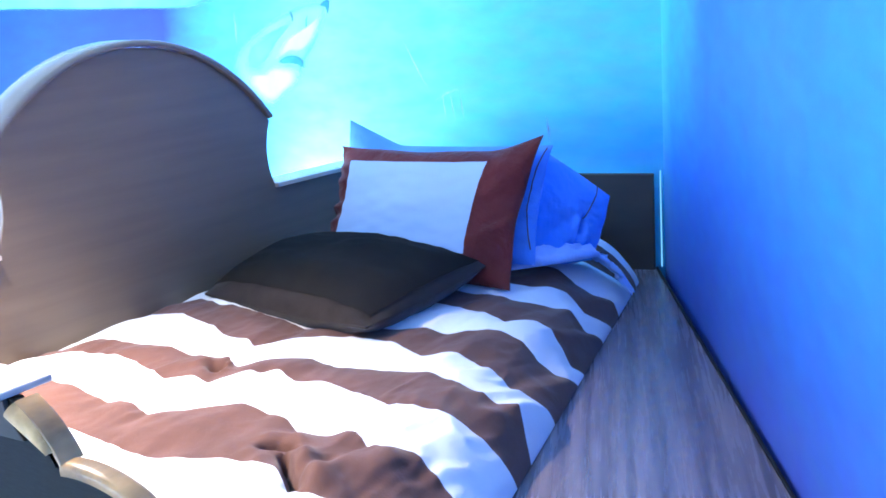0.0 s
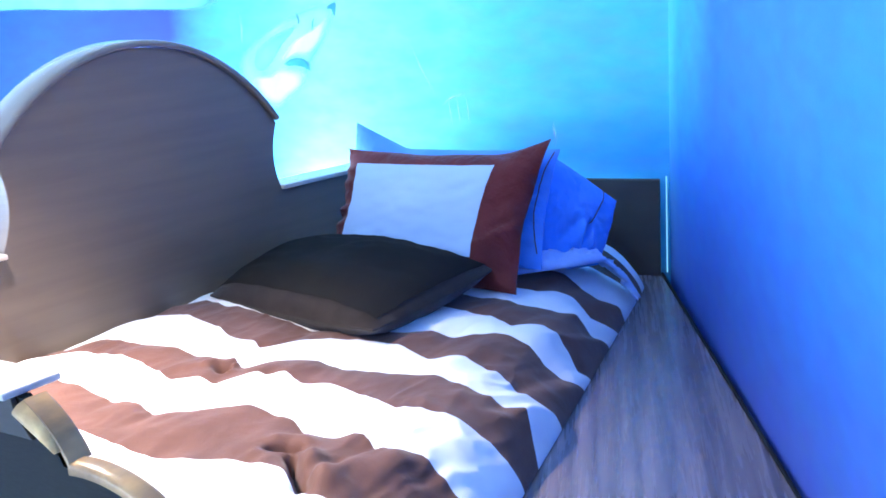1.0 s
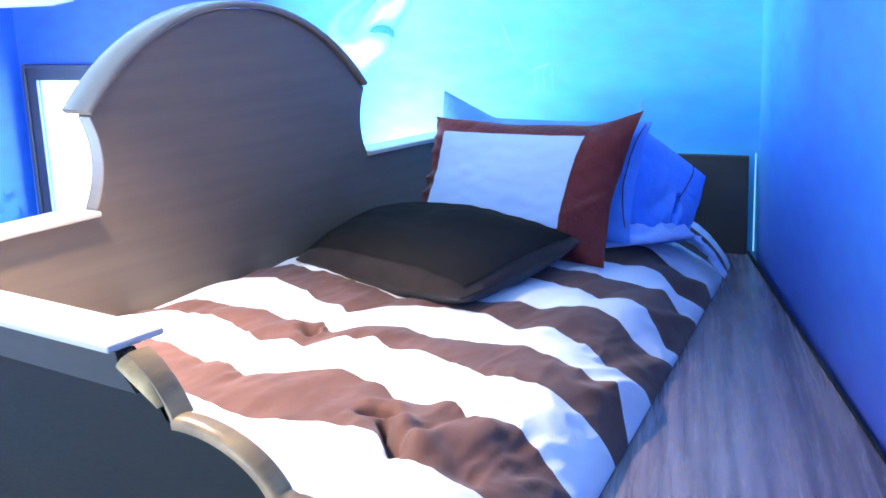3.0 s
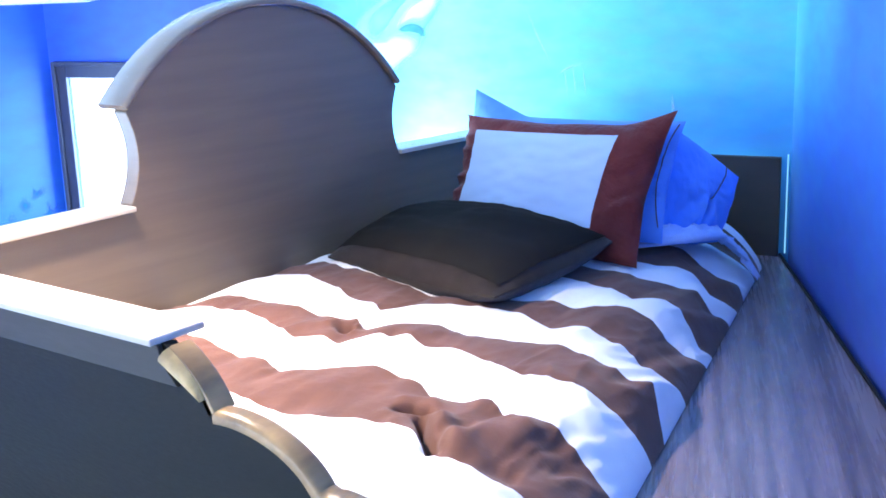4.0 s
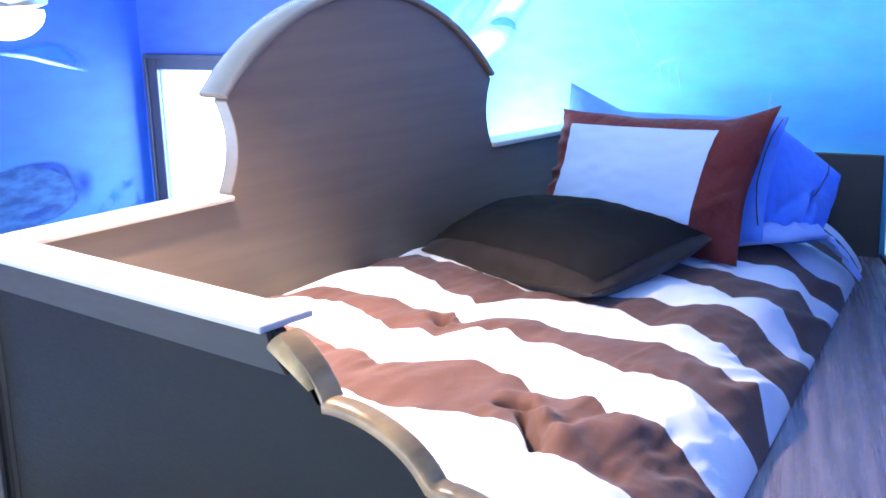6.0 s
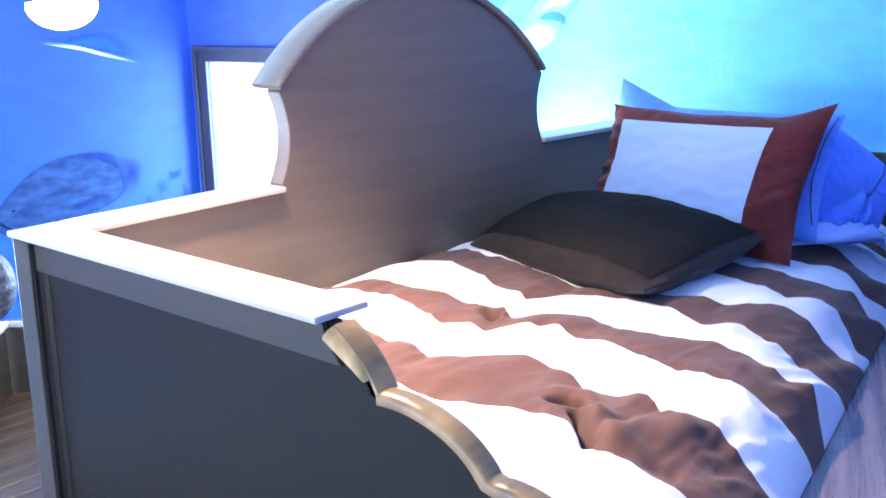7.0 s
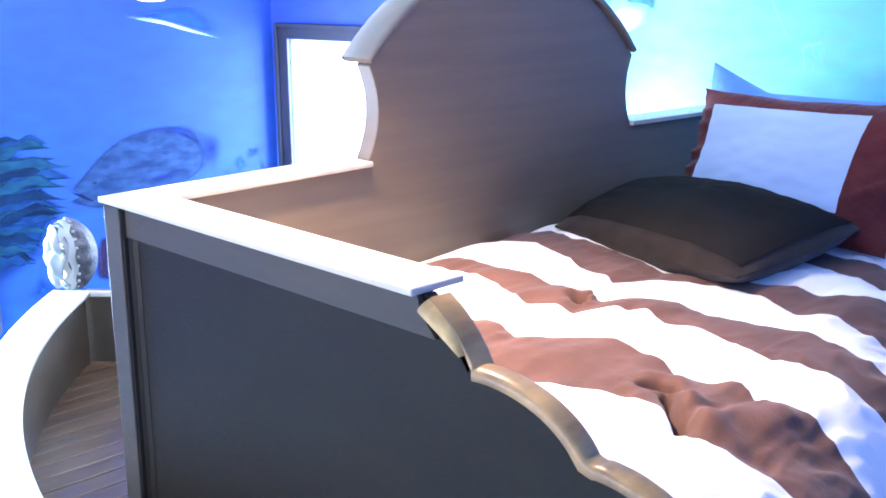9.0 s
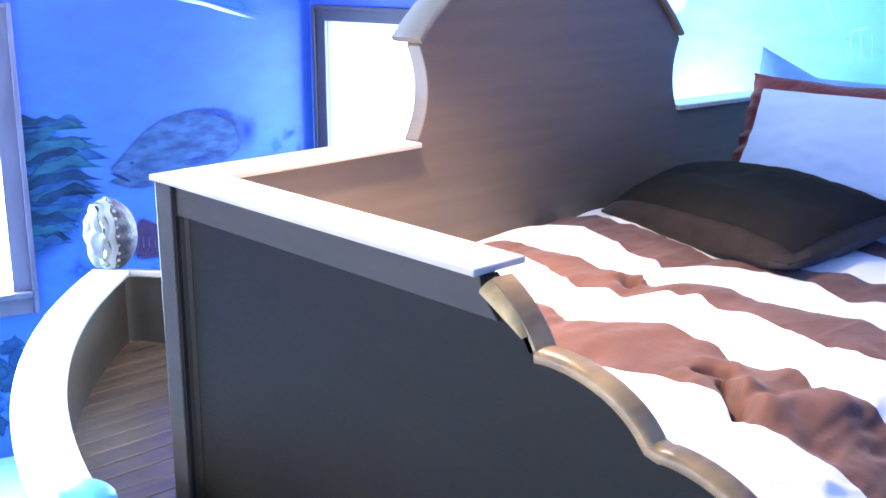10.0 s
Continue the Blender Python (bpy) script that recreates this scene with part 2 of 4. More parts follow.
def strip(line, profile):
    """Sweep: at each (point, side, up) of the line the profile's (s, u) pairs."""
    bm = bmesh.new()
    rings = [[bm.verts.new(p + side * s + up * u) for s, u in profile] for p, side, up in line]
    for r0, r1 in zip(rings, rings[1:]):
        for i in range(len(profile)):
            j = (i + 1) % len(profile)
            bm.faces.new((r0[i], r1[i], r1[j], r0[j]))
    bm.faces.new(rings[0])
    bm.faces.new(rings[-1][::-1])
    return bm


def arc(cx, cy, rx, ry, a0, a1, n):
    return [(cx + rx * math.cos(radians(a0 + (a1 - a0) * i / n)), cy + ry * math.sin(radians(a0 + (a1 - a0) * i / n))) for i in range(n + 1)]


def empty(name, label, category, group="", kind=""):
    return tagged(new(name), label, category, group, kind)


# ---------------------------------------------------------------- the room
CORNER = Vector((0.958, 2.992, 0))
ALONG_N = Vector((-0.974, -0.225, 0)).normalized()
CORNER_W = CORNER + ALONG_N * 3.45
ALONG_W = Vector((-0.24, -0.97, 0)).normalized()
ALONG_E = Vector((0.508, -0.861, 0)).normalized()
SOUTH = -3.6
CORNER_SW = CORNER_W + ALONG_W * ((SOUTH - CORNER_W.y) / ALONG_W.y)
CORNER_SE = CORNER + ALONG_E * ((SOUTH - CORNER.y) / ALONG_E.y)
HIGH, THICK = 2.75, 0.14


def wall(name, start, along, length, inward, mat, openings=(), label=""):
    """Local x along the wall from start, local y outwards, the inner face at y = 0."""
    bm = bmesh.new()
    xs = sorted({-THICK, length + THICK, *[v for o in openings for v in o[:2]]})
    zs = sorted({0.0, HIGH, *[v for o in openings for v in o[2:]]})
    for x0, x1 in zip(xs, xs[1:]):
        for z0, z1 in zip(zs, zs[1:]):
            if any(o[0] <= x0 and x1 <= o[1] and o[2] <= z0 and z1 <= o[3] for o in openings):
                continue
            for y in (0.0, THICK):
                bm.faces.new([bm.verts.new(p) for p in ((x0, y, z0), (x1, y, z0), (x1, y, z1), (x0, y, z1))])
    for x0, x1, z0, z1 in [*openings, (-THICK, length + THICK, 0.0, HIGH)]:
        ring = [(x0, z0), (x1, z0), (x1, z1), (x0, z1)]
        for (a, b), (c, d) in zip(ring, ring[1:] + ring[:1]):
            bm.faces.new([bm.verts.new(p) for p in ((a, 0, b), (c, 0, d), (c, THICK, d), (a, THICK, b))])
    bmesh.ops.remove_doubles(bm, verts=bm.verts, dist=1e-5)
    ob = new(name, mesh_of(name, bm, mat))
    out = -inward
    ob.matrix_world = Matrix(((along.x, out.x, 0, start.x), (along.y, out.y, 0, start.y), (0, 0, 1, 0), (0, 0, 0, 1)))
    return tagged(ob, label, "wall", kind="structure")


def normal(along):
    return Vector((-along.y, along.x, 0))


# Unseen south opening, added to brighten the foot panel, shelf and east wall.
FILL_WIN_S = (0.6, 5.2, 0.9, 2.2)
WIN_N = (2.42, 3.34, 1.02, 1.95)
WIN_W = (1.488, 2.45, 0.795, 1.97)
wall_n = wall("wall_north", CORNER, ALONG_N, 3.45, normal(ALONG_N), MURAL_N, [WIN_N], "wall painted with a bright blue underwater mural")
wall_w = wall("wall_west", CORNER_W, ALONG_W, (CORNER_SW - CORNER_W).length, normal(ALONG_W), MURAL_W, [WIN_W], "wall painted with a deep blue sea mural")
wall_e = wall("wall_east", CORNER, ALONG_E, (CORNER_SE - CORNER).length, -normal(ALONG_E), LIT_WALL_E, (), "plain azure wall beside the bed, corner glow and low shade painted in")
wall_s = wall("wall_south", CORNER_SW, Vector((1, 0, 0)), (CORNER_SE - CORNER_SW).length, Vector((0, 1, 0)), MURAL_W, [FILL_WIN_S], "blue painted wall")
outline = [(p.x, p.y) for p in (CORNER, CORNER_W, CORNER_SW, CORNER_SE)]
tagged(part("floor", prism(outline, lambda a, b, d: (a, b, -d), 0.1), FLOOR), "pale teal carpeted floor", "floor", kind="structure")
tagged(part("ceiling", prism(outline, lambda a, b, d: (a, b, HIGH + d), 0.1), CEILING), "pale blue painted ceiling", "ceiling", kind="structure")


def window(name, host, hole, label, wood):
    """Dark wooden casing, frame, glass and sill in an opening of a wall; daylight behind it."""
    x0, x1, z0, z1 = hole
    top = empty(name, label, "window", kind="structure")
    top.matrix_world = host.matrix_world
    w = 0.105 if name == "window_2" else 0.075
    bm = box(x0 - w, x0, -0.022, 0.0, z0 + 0.001, z1 + w, 0.004)
    box(x1, x1 + w, -0.022, 0.0, z0 + 0.001, z1 + w, 0.004, bm)
    box(x0, x1, -0.022, 0.0, z1, z1 + w, 0.004, bm)
    part("window_casing", bm, wood, top)
    bm = box(x0 - w, x0 - w + 0.022, -0.036, -0.0225, z0 - 0.11, z1 + w, 0.004)
    box(x1 + w - 0.022, x1 + w, -0.036, -0.0225, z0 - 0.11, z1 + w, 0.004, bm)
    box(x0 - w + 0.0225, x1 + w - 0.0225, -0.036, -0.0225, z1 + w - 0.022, z1 + w, 0.004, bm)
    part("back_band", bm, wood, top, "raised outer moulding")
    bm = box(x0 - w + 0.0225, x1 + w - 0.0225, -0.045, 0.0, z0 - 0.03, z0, 0.006)
    part("window_sill", bm, wood, top)
    part("apron", box(x0 - w + 0.0225, x1 + w - 0.0225, -0.02, 0.0, z0 - 0.11, z0 - 0.032, 0.004), wood, top)
    bm = box(x0, x0 + 0.008, 0.004, 0.024, z0, z1, 0.002)
    box(x1 - 0.008, x1, 0.004, 0.024, z0, z1, 0.002, bm)
    box(x0 + 0.008, x1 - 0.008, 0.004, 0.024, z1 - 0.008, z1, 0.002, bm)
    box(x0 + 0.008, x1 - 0.008, 0.004, 0.024, z0, z0 + 0.008, 0.002, bm)
    part("window_frame", bm, TRIM, top, "slim white sash")
    pane = part("pane", box(x0 + 0.008, x1 - 0.008, 0.012, 0.018, z0 + 0.008, z1 - 0.008), GLASS, top)
    pane.visible_shadow = False
    back = part("backdrop", box(x0, x1, 0.030, 0.036, z0, z1), DAY)
    back.matrix_world = host.matrix_world
    tagged(back, "overexposed daylight outside the window", "backdrop", kind="structure")
    m = host.matrix_world @ pose((x0 + x1) / 2, 0.004, (z0 + z1) / 2, 90, 0, 0)
    m = m @ pose(0, 0, 0, 180, 0, 0)
    return top, m, x1 - x0, z1 - z0


# The third window is out of view and only adds fill light.
for nm, host, hole, power in (("window_1", wall_n, WIN_N, 100), ("window_2", wall_w, WIN_W, 380), ("fill_window", wall_s, FILL_WIN_S, 130)):
    top, m, w, h = window(nm, host, hole, "window in a wooden frame, its bloom put into the colour, blown out by daylight" if nm == "window_2" else "window in a dark wooden frame, blown out by daylight; the south one is added", BLOOM_FRAME if nm == "window_2" else FRAME)
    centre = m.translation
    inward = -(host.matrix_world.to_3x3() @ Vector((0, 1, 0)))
    lamp("window_light", "AREA", look(centre, centre + inward), power, (0.64, 0.75, 1.0) if nm == "fill_window" else (0.44, 0.70, 1.0), size=w, size_y=h)

# ---------------------------------------------------------------- the loft bed
bed = empty("loft_bed", "built-in oak loft bed with an arched side and scalloped foot panel", "bed")
RAIL = 1.85
PLANK = 1.33

# foot panel: a cove under the rail's end, then two rounded steps down
edge = [(1.016, 1.844)]
for i in range(11):
    t = i / 10
    edge.append(((1 - t) ** 2 * 1.024 + 2 * t * (1 - t) * 1.088 + t * t * 1.120, (1 - t) ** 2 * 1.838 + 2 * t * (1 - t) * 1.802 + t * t * 1.742))
STEP = len(edge)
edge.append((1.138, 1.7435))
edge += arc(1.150, 1.610, 0.212, 0.134, 88, 22, 18) + [(1.364, 1.656)]
edge += arc(1.372, 1.500, 0.21, 0.158, 90, 14, 18) + [(1.60, 1.52)] + arc(1.60, 1.33, 0.12, 0.19, 88, 8, 6)
body = [(0.02, 0.0), (0.02, 1.844), (1.02, 1.844)] + edge + [(1.73, 1.30), (1.73, 0.0)]
part("foot_panel", prism(body, lambda a, b, d: (a, 0.030 + d, b), 0.024, 0.002), [SHADED_OAK], bed, "recessed oak panel, its shade put into the colour")
part("foot_post", box(0.012, 0.078, 0.004, 0.0295, 0.0, 1.844, 0.004), SHADED_FRAME, bed)
part("top_stile", prism([(0.0785, 1.778), (1.052, 1.778), (1.032, 1.800), (1.014, 1.828), (1.010, 1.844), (0.0785, 1.844)], lambda a, b, d: (a, 0.018 + d, b), 0.0115, 0.002), SHADED_FRAME, bed)
part("moulding", prism([(0.0785, 0.010), (0.083, 0.0105), (0.086, 0.018), (0.094, 0.025), (0.108, 0.0288), (0.108, 0.0296), (0.0785, 0.0296)], lambda a, b, d: (a, b, d), 1.777), SHADED_OAK, bed)
# the varnished edge that follows the scallops: a flat upper run, a pale bead in front of it, and the bullnosed lower steps


def follow(points):
    out = []
    for i, (a, b) in enumerate(points):
        p, q = points[max(i - 1, 0)], points[min(i + 1, len(points) - 1)]
        t = Vector((q[0] - p[0], 0, q[1] - p[1])).normalized()
        out.append((Vector((a, 0.0, b)), Vector((0, 1, 0)), Vector((-t.z, 0, t.x))))
    return out


part("upper_edge", strip(follow(edge[1:STEP]), [(0.0300, -0.012), (0.0300, 0.0005), (0.0315, 0.0030), (0.036, 0.0042), (0.072, 0.0042), (0.0775, 0.0030), (0.080, 0.0005), (0.080, -0.012)]), WOOD_EDGE, bed, "varnished scalloped edge", True)
bead = []
for i, (p, side_v, up_v) in enumerate(follow(edge[1:STEP - 2])):
    fade = 1 - 0.75 * (i / (STEP - 4)) ** 2
    bead.append((p + side_v * 0.0305, side_v * (0.6 + 0.4 * fade), up_v * fade))
part("edge_bead", strip(bead, [(0.0, -0.024), (-0.0150, -0.024), (-0.0170, -0.0175), (-0.0160, -0.0125), (-0.0110, -0.0045), (-0.0040, 0.0005), (0.0, 0.0012)]), BEAD, bed, "pale worn bead", True)
part("lower_edge", strip(follow(edge[STEP - 1:]), [(0.0275, -0.016), (0.0275, -0.005), (0.0292, -0.0005), (0.0335, 0.0030), (0.0450, 0.0050), (0.0600, 0.0046), (0.0665, 0.0034), (0.0695, 0.0005), (0.0700, -0.010)]), WOOD_EDGE, bed, "glossy rounded scalloped edge", True)
part("foot_cap", box(-0.004, 1.014, 0.001, 0.122, 1.845, RAIL + 0.009, 0.004), LIT_OAK_X, bed, "smooth flat top rail")

# side panel with the arch
mid, half, tip_l, tip_r = 1.238, 0.532, 2.10, 2.055
crown = []
for i in range(25):
    u = -1 + i / 12
    rise = math.sqrt(max(0.0, 1.32 ** 2 - u * u)) - math.sqrt(1.32 ** 2 - 1)
    crown.append((mid + half * u, tip_l + (tip_r - tip_l) * (u + 1) / 2 + 0.255 * rise / (1.32 - math.sqrt(1.32 ** 2 - 1))))
neck_l = [(0.7345 - 2.23 * (z - 1.985) ** 2, z) for z in (1.862 + 0.0145 * i for i in range(17))]
neck_r = [(1.756 + 2.23 * (z - 1.940) ** 2, z) for z in (2.048 - 0.0139 * i for i in range(17))]
side = [(0.035, 0.0), (0.035, 1.844), (0.70, 1.844)] + neck_l + crown[1:-1] + neck_r + [(2.62, 1.806), (2.62, 0.0)]
part("side_panel", prism(side, lambda a, b, d: (0.042 + d, a, b), 0.052, 0.003), WOOD, bed, "arched oak side board with faint grain")
line = []
for i, (a, b) in enumerate(crown):
    p, q = crown[max(i - 1, 0)], crown[min(i + 1, 24)]
    t = Vector((0, q[0] - p[0], q[1] - p[1])).normalized()
    line.append((Vector((0, a, b)), Vector((1, 0, 0)), Vector((0, -t.z, t.y))))
part("arch_cap", strip(line, [(0.0, 0.003), (0.0, 0.014), (0.003, 0.019), (0.010, 0.022), (0.100, 0.022), (0.107, 0.019), (0.111, 0.014), (0.111, 0.008), (0.108, 0.003)]), WOOD_CAP, bed, "curved cap on the arch", True)
part("side_cap", box(-0.004, 0.118, 0.1225, 0.695, 1.845, RAIL + 0.009, 0.004), LIT_OAK_Y, bed, "smooth flat top rail")
part("far_cap", prism([(1.778, 1.828), (2.62, 1.808), (2.62, 1.822), (1.778, 1.843)], lambda a, b, d: (d, a, b), 0.11, 0.003), LIT_OAK_Y, bed)
# head panel against the mural wall, stopping just short of the corner
n_in = normal(ALONG_N)
p0, p1 = CORNER + ALONG_N * 0.028, CORNER + ALONG_N * 0.96
head = [(p.x, p.y) for p in (p0 + n_in * 0.045, p1 + n_in * 0.045, p1 + n_in * 0.07, p0 + n_in * 0.07)]
part("head_panel", prism(head, lambda a, b, d: (a, b, d), 1.70, 0.004), HEADBOARD, bed, "dark low headboard")


# three-cornered shelf between bed and wall
e0, e1 = CORNER + ALONG_E * 0.02 + Vector((-0.015, -0.03, 0)), CORNER + ALONG_E * 3.40
tri = [(e0.x, e0.y), (e1.x - 0.008, e1.y), (1.74, e1.y), (1.40, 0.20), (0.80, 2.60), (0.78, 2.88)]
shelf = empty("corner_shelf", "wedge-shaped polished dark oak shelf between bed and wall", "shelf")
part("board", prism(tri, lambda a, b, d: (a, b, PLANK - d), 0.04, 0.003), SHELF, shelf)
side_e = -normal(ALONG_E)
q = [(p.x, p.y) for p in (e0 + side_e * 0.004, e1 + side_e * 0.004, e1 + side_e * 0.013, e0 + side_e * 0.013)]
part("cove_strip", prism(q, lambda a, b, d: (a, b, PLANK + 0.0005 + d), 0.008, 0.002), SHADED_OAK, shelf, "thin dark strip along the wall")

# ---------------------------------------------------------------- bedding


def right_edge(y):
    return 1.385 + (1.1 - y) * 0.258


part_m = box(0.10, 0.86, 0.11, 2.55, 1.10, 1.40, 0.05)
tagged(part("mattress", part_m, WHITE, None, "", True), "white mattress under the striped duvet", "mattress")

ACROSS = 230
LANES = np.linspace(0.092, 1.66, 315)          # places across the bed at which the seams are kept


def seam(*knots):
    """A sewn seam across the bed: its line, and how far it sinks into the valleys between the puffs of the filling."""
    xs, ys = zip(*knots)
    line = np.interp(LANES, xs, ys)
    soft = lambda row, wide: np.convolve(np.pad(row, wide, "edge"), np.hanning(2 * wide + 1) / np.hanning(2 * wide + 1).sum(), "valid")
    line = soft(line, 2)
    return line, line - soft(line, 34)


SEAMS = [
    seam((0.1, 0.062), (1.7, 0.062)),
    seam((0.1, 0.090), (1.7, 0.090)),
    seam((0.10, 0.440), (0.75, 0.428), (0.85, 0.436), (0.94, 0.473), (0.96, 0.508), (0.98, 0.520), (1.09, 0.539), (1.13, 0.533), (1.19, 0.493), (1.40, 0.513)),
    seam((0.10, 0.600), (0.42, 0.573), (0.45, 0.596), (0.59, 0.579), (0.60, 0.604), (0.65, 0.605), (0.71, 0.580), (0.73, 0.632), (0.84, 0.749), (0.98, 0.746), (1.05, 0.703), (1.11, 0.731), (1.14, 0.783), (1.21, 0.735), (1.25, 0.730), (1.29, 0.784), (1.44, 0.752)),
    seam((0.10, 0.720), (0.25, 0.688), (0.30, 0.750), (0.38, 0.778), (0.46, 0.789), (0.59, 0.749), (0.63, 0.810), (0.70, 0.790), (0.71, 0.850), (0.73, 0.903), (0.76, 0.906), (0.78, 0.949), (0.86, 0.918), (0.91, 0.957), (1.06, 0.953), (1.13, 0.927), (1.16, 0.964), (1.28, 1.015), (1.38, 1.019)),
    seam((0.10, 0.800), (0.24, 0.753), (0.25, 0.798), (0.27, 0.849), (0.45, 0.905), (0.53, 0.906), (0.58, 0.931), (0.61, 0.924), (0.63, 0.940), (0.68, 0.901), (0.70, 0.944), (0.71, 0.985), (0.79, 1.065), (0.87, 1.057), (1.06, 1.183), (1.14, 1.176), (1.26, 1.193), (1.28, 1.249), (1.38, 1.138)),
    seam((0.09, 1.132), (0.25, 1.135), (0.35, 1.109), (0.42, 1.108), (0.51, 1.063), (0.55, 1.095), (0.63, 1.045), (0.64, 1.177), (0.69, 1.237), (0.80, 1.295), (0.89, 1.306), (0.99, 1.274), (1.03, 1.348), (1.13, 1.337), (1.16, 1.349), (1.22, 1.330), (1.29, 1.391)),
    seam((0.09, 1.214), (0.18, 1.304), (0.30, 1.252), (0.33, 1.270), (0.42, 1.278), (0.61, 1.265), (0.83, 1.402), (0.87, 1.457), (0.96, 1.448), (0.98, 1.507), (1.05, 1.573), (1.11, 1.589), (1.17, 1.572), (1.21, 1.593), (1.24, 1.672)),
    seam((0.10, 1.400), (0.40, 1.480), (0.79, 1.645), (0.95, 1.659), (1.03, 1.648), (1.07, 1.735), (1.11, 1.749), (1.20, 1.713), (1.22, 1.765)),
    seam((0.10, 1.600), (0.95, 1.825), (1.03, 1.918), (1.06, 1.974), (1.12, 1.972), (1.14, 2.033)),
    seam((0.10, 1.750), (0.93, 1.973), (0.96, 2.036), (1.00, 2.073), (1.07, 2.084), (1.09, 2.132), (1.11, 2.191)),
    seam((0.10, 1.950), (0.80, 2.130), (0.85, 2.175), (0.91, 2.198), (0.98, 2.198), (1.02, 2.233), (1.05, 2.306)),
    seam((0.10, 2.150), (0.90, 2.413), (0.98, 2.503), (1.01, 2.544)),
    seam((0.10, 2.330), (0.98, 2.655)),
    seam((0.1, 2.48), (0.80, 2.67), (0.98, 2.72)),
]


def groove(x, y, x0, y0, x1, y1, w, d):
    dx, dy = x1 - x0, y1 - y0
    t = min(1.0, max(0.0, ((x - x0) * dx + (y - y0) * dy) / (dx * dx + dy * dy)))
    r = math.hypot(x - x0 - dx * t, y - y0 - dy * t)
    return d * math.exp(-(r / w) ** 2)


def swell(x, y):
    """Broad unevenness, wandering crinkles, and the pinched tucks of the cloth."""
    h = 0.008 * noise.noise(Vector((x * 3.4, y * 2.0, 3.1)))
    more = 1 + 1.6 * min(1.0, max(0.0, (x - 1.02) / 0.2))
    for k, (fx, fy, amp) in enumerate(((6.5, 2.4, 0.007), (12.0, 5.0, 0.005), (22.0, 9.0, 0.0028))):
        q = Vector((x * fx + 0.9 * noise.noise(Vector((x * 3, y * 3, k))), y * fy, 5.0 + k))
        h += amp * (more if k else 1) * (0.35 - abs(noise.noise(q)) * 1.6)
    # a small ring-like pucker, and a split fold that runs down to the side
    h -= groove(x, y, 0.634, 0.882, 0.652, 0.874, 0.015, 0.055)
    h += groove(x, y, 0.597, 0.862, 0.604, 0.892, 0.012, 0.010) + groove(x, y, 0.672, 0.872, 0.664, 0.906, 0.014, 0.012)
    h -= groove(x, y, 1.030, 0.606, 1.080, 0.634, 0.011, 0.046) + groove(x, y, 1.094, 0.596, 1.192, 0.508, 0.010, 0.058)
    h += groove(x, y, 1.015, 0.655, 1.070, 0.678, 0.024, 0.014) + groove(x, y, 1.135, 0.618, 1.230, 0.535, 0.026, 0.020) + groove(x, y, 1.035, 0.568, 1.110, 0.525, 0.026, 0.010)
    # lumps where the last brown stripe rolls over the side
    h += groove(x, y, 1.225, 0.560, 1.270, 0.720, 0.034, 0.018) - groove(x, y, 1.335, 0.56, 1.365, 0.72, 0.052, 0.034) + 0.014 * noise.noise(Vector((x * 18, y * 18, 2.2))) * groove(x, y, 1.30, 0.57, 1.38, 0.71, 0.07, 1.0)
    return h


def cloth(x, y, base, sink, puff):
    """The duvet's surface: base falls from 1 on top to 0 at the shelf; sink: depth of the valley; puff: the filling between two seams."""
    top_z = 1.572 - 0.040 * (x - 0.1) - 0.055 * max(0.0, x - 0.55) - 0.05 * math.exp(-((y - 0.06) / 0.06) ** 2)
    top_z += 0.022 * min(1.0, max(0.0, (1.2 - y) / 0.25)) + 0.020 * math.exp(-((x - 0.32) / 0.16) ** 2) - 0.03 * (max(0.0, 0.19 - x) / 0.1) ** 2 * min(1.0, max(0.0, (y - 0.95) / 0.25))
    top_z -= 0.072 * (max(0.0, 0.27 - x) / 0.18) ** 2 * min(1.0, max(0.0, (1.2 - y) / 0.25))
    up = swell(x, y) * (0.3 + 0.7 * base) + 0.22 * sink + puff * (0.3 + 0.7 * base)
    z = PLANK + 0.004 + (top_z - PLANK) * base + up * min(1.0, base * 4)
    return Vector((x + 0.40 * sink, y - 0.43 * sink, z))


places, kinds = [], []
for k in range(len(SEAMS) - 1):
    (near, near_sink), (far, far_sink) = SEAMS[k], SEAMS[k + 1]
    steps = max(6, int(float(np.mean(far - near)) / 0.0080))
    for i in range(steps + (k == len(SEAMS) - 2)):
        f = i / steps
        line, sinks = near + (far - near) * f, near_sink + (far_sink - near_sink) * f
        xr = 1.2
        for again in range(6):
            xr = right_edge(float(np.interp(xr, LANES, line)))
        row = []
        for j in range(ACROSS + 1):
            u = j / ACROSS
            if u < 0.72:
                x, base = 0.092 + (xr - 0.26 - 0.092) * u / 0.72, 1.0
            else:
                a = 1 - (1 - (u - 0.72) / 0.28) ** 1.6
                x, base = xr - 0.26 * (1 - a), max(0.0, 1 - a ** 2.2) ** 0.75
            y, sink = float(np.interp(x, LANES, line)), float(np.interp(x, LANES, sinks))
            row.append(cloth(x, y, base, sink * min(1.0, base * 2), (0.009 if k % 2 else 0.004) * math.sin(math.pi * f)))
        places.append(row)
        kinds.append(k)
duvet = empty("duvet", "rumpled duvet with broad brown and white stripes", "duvet")
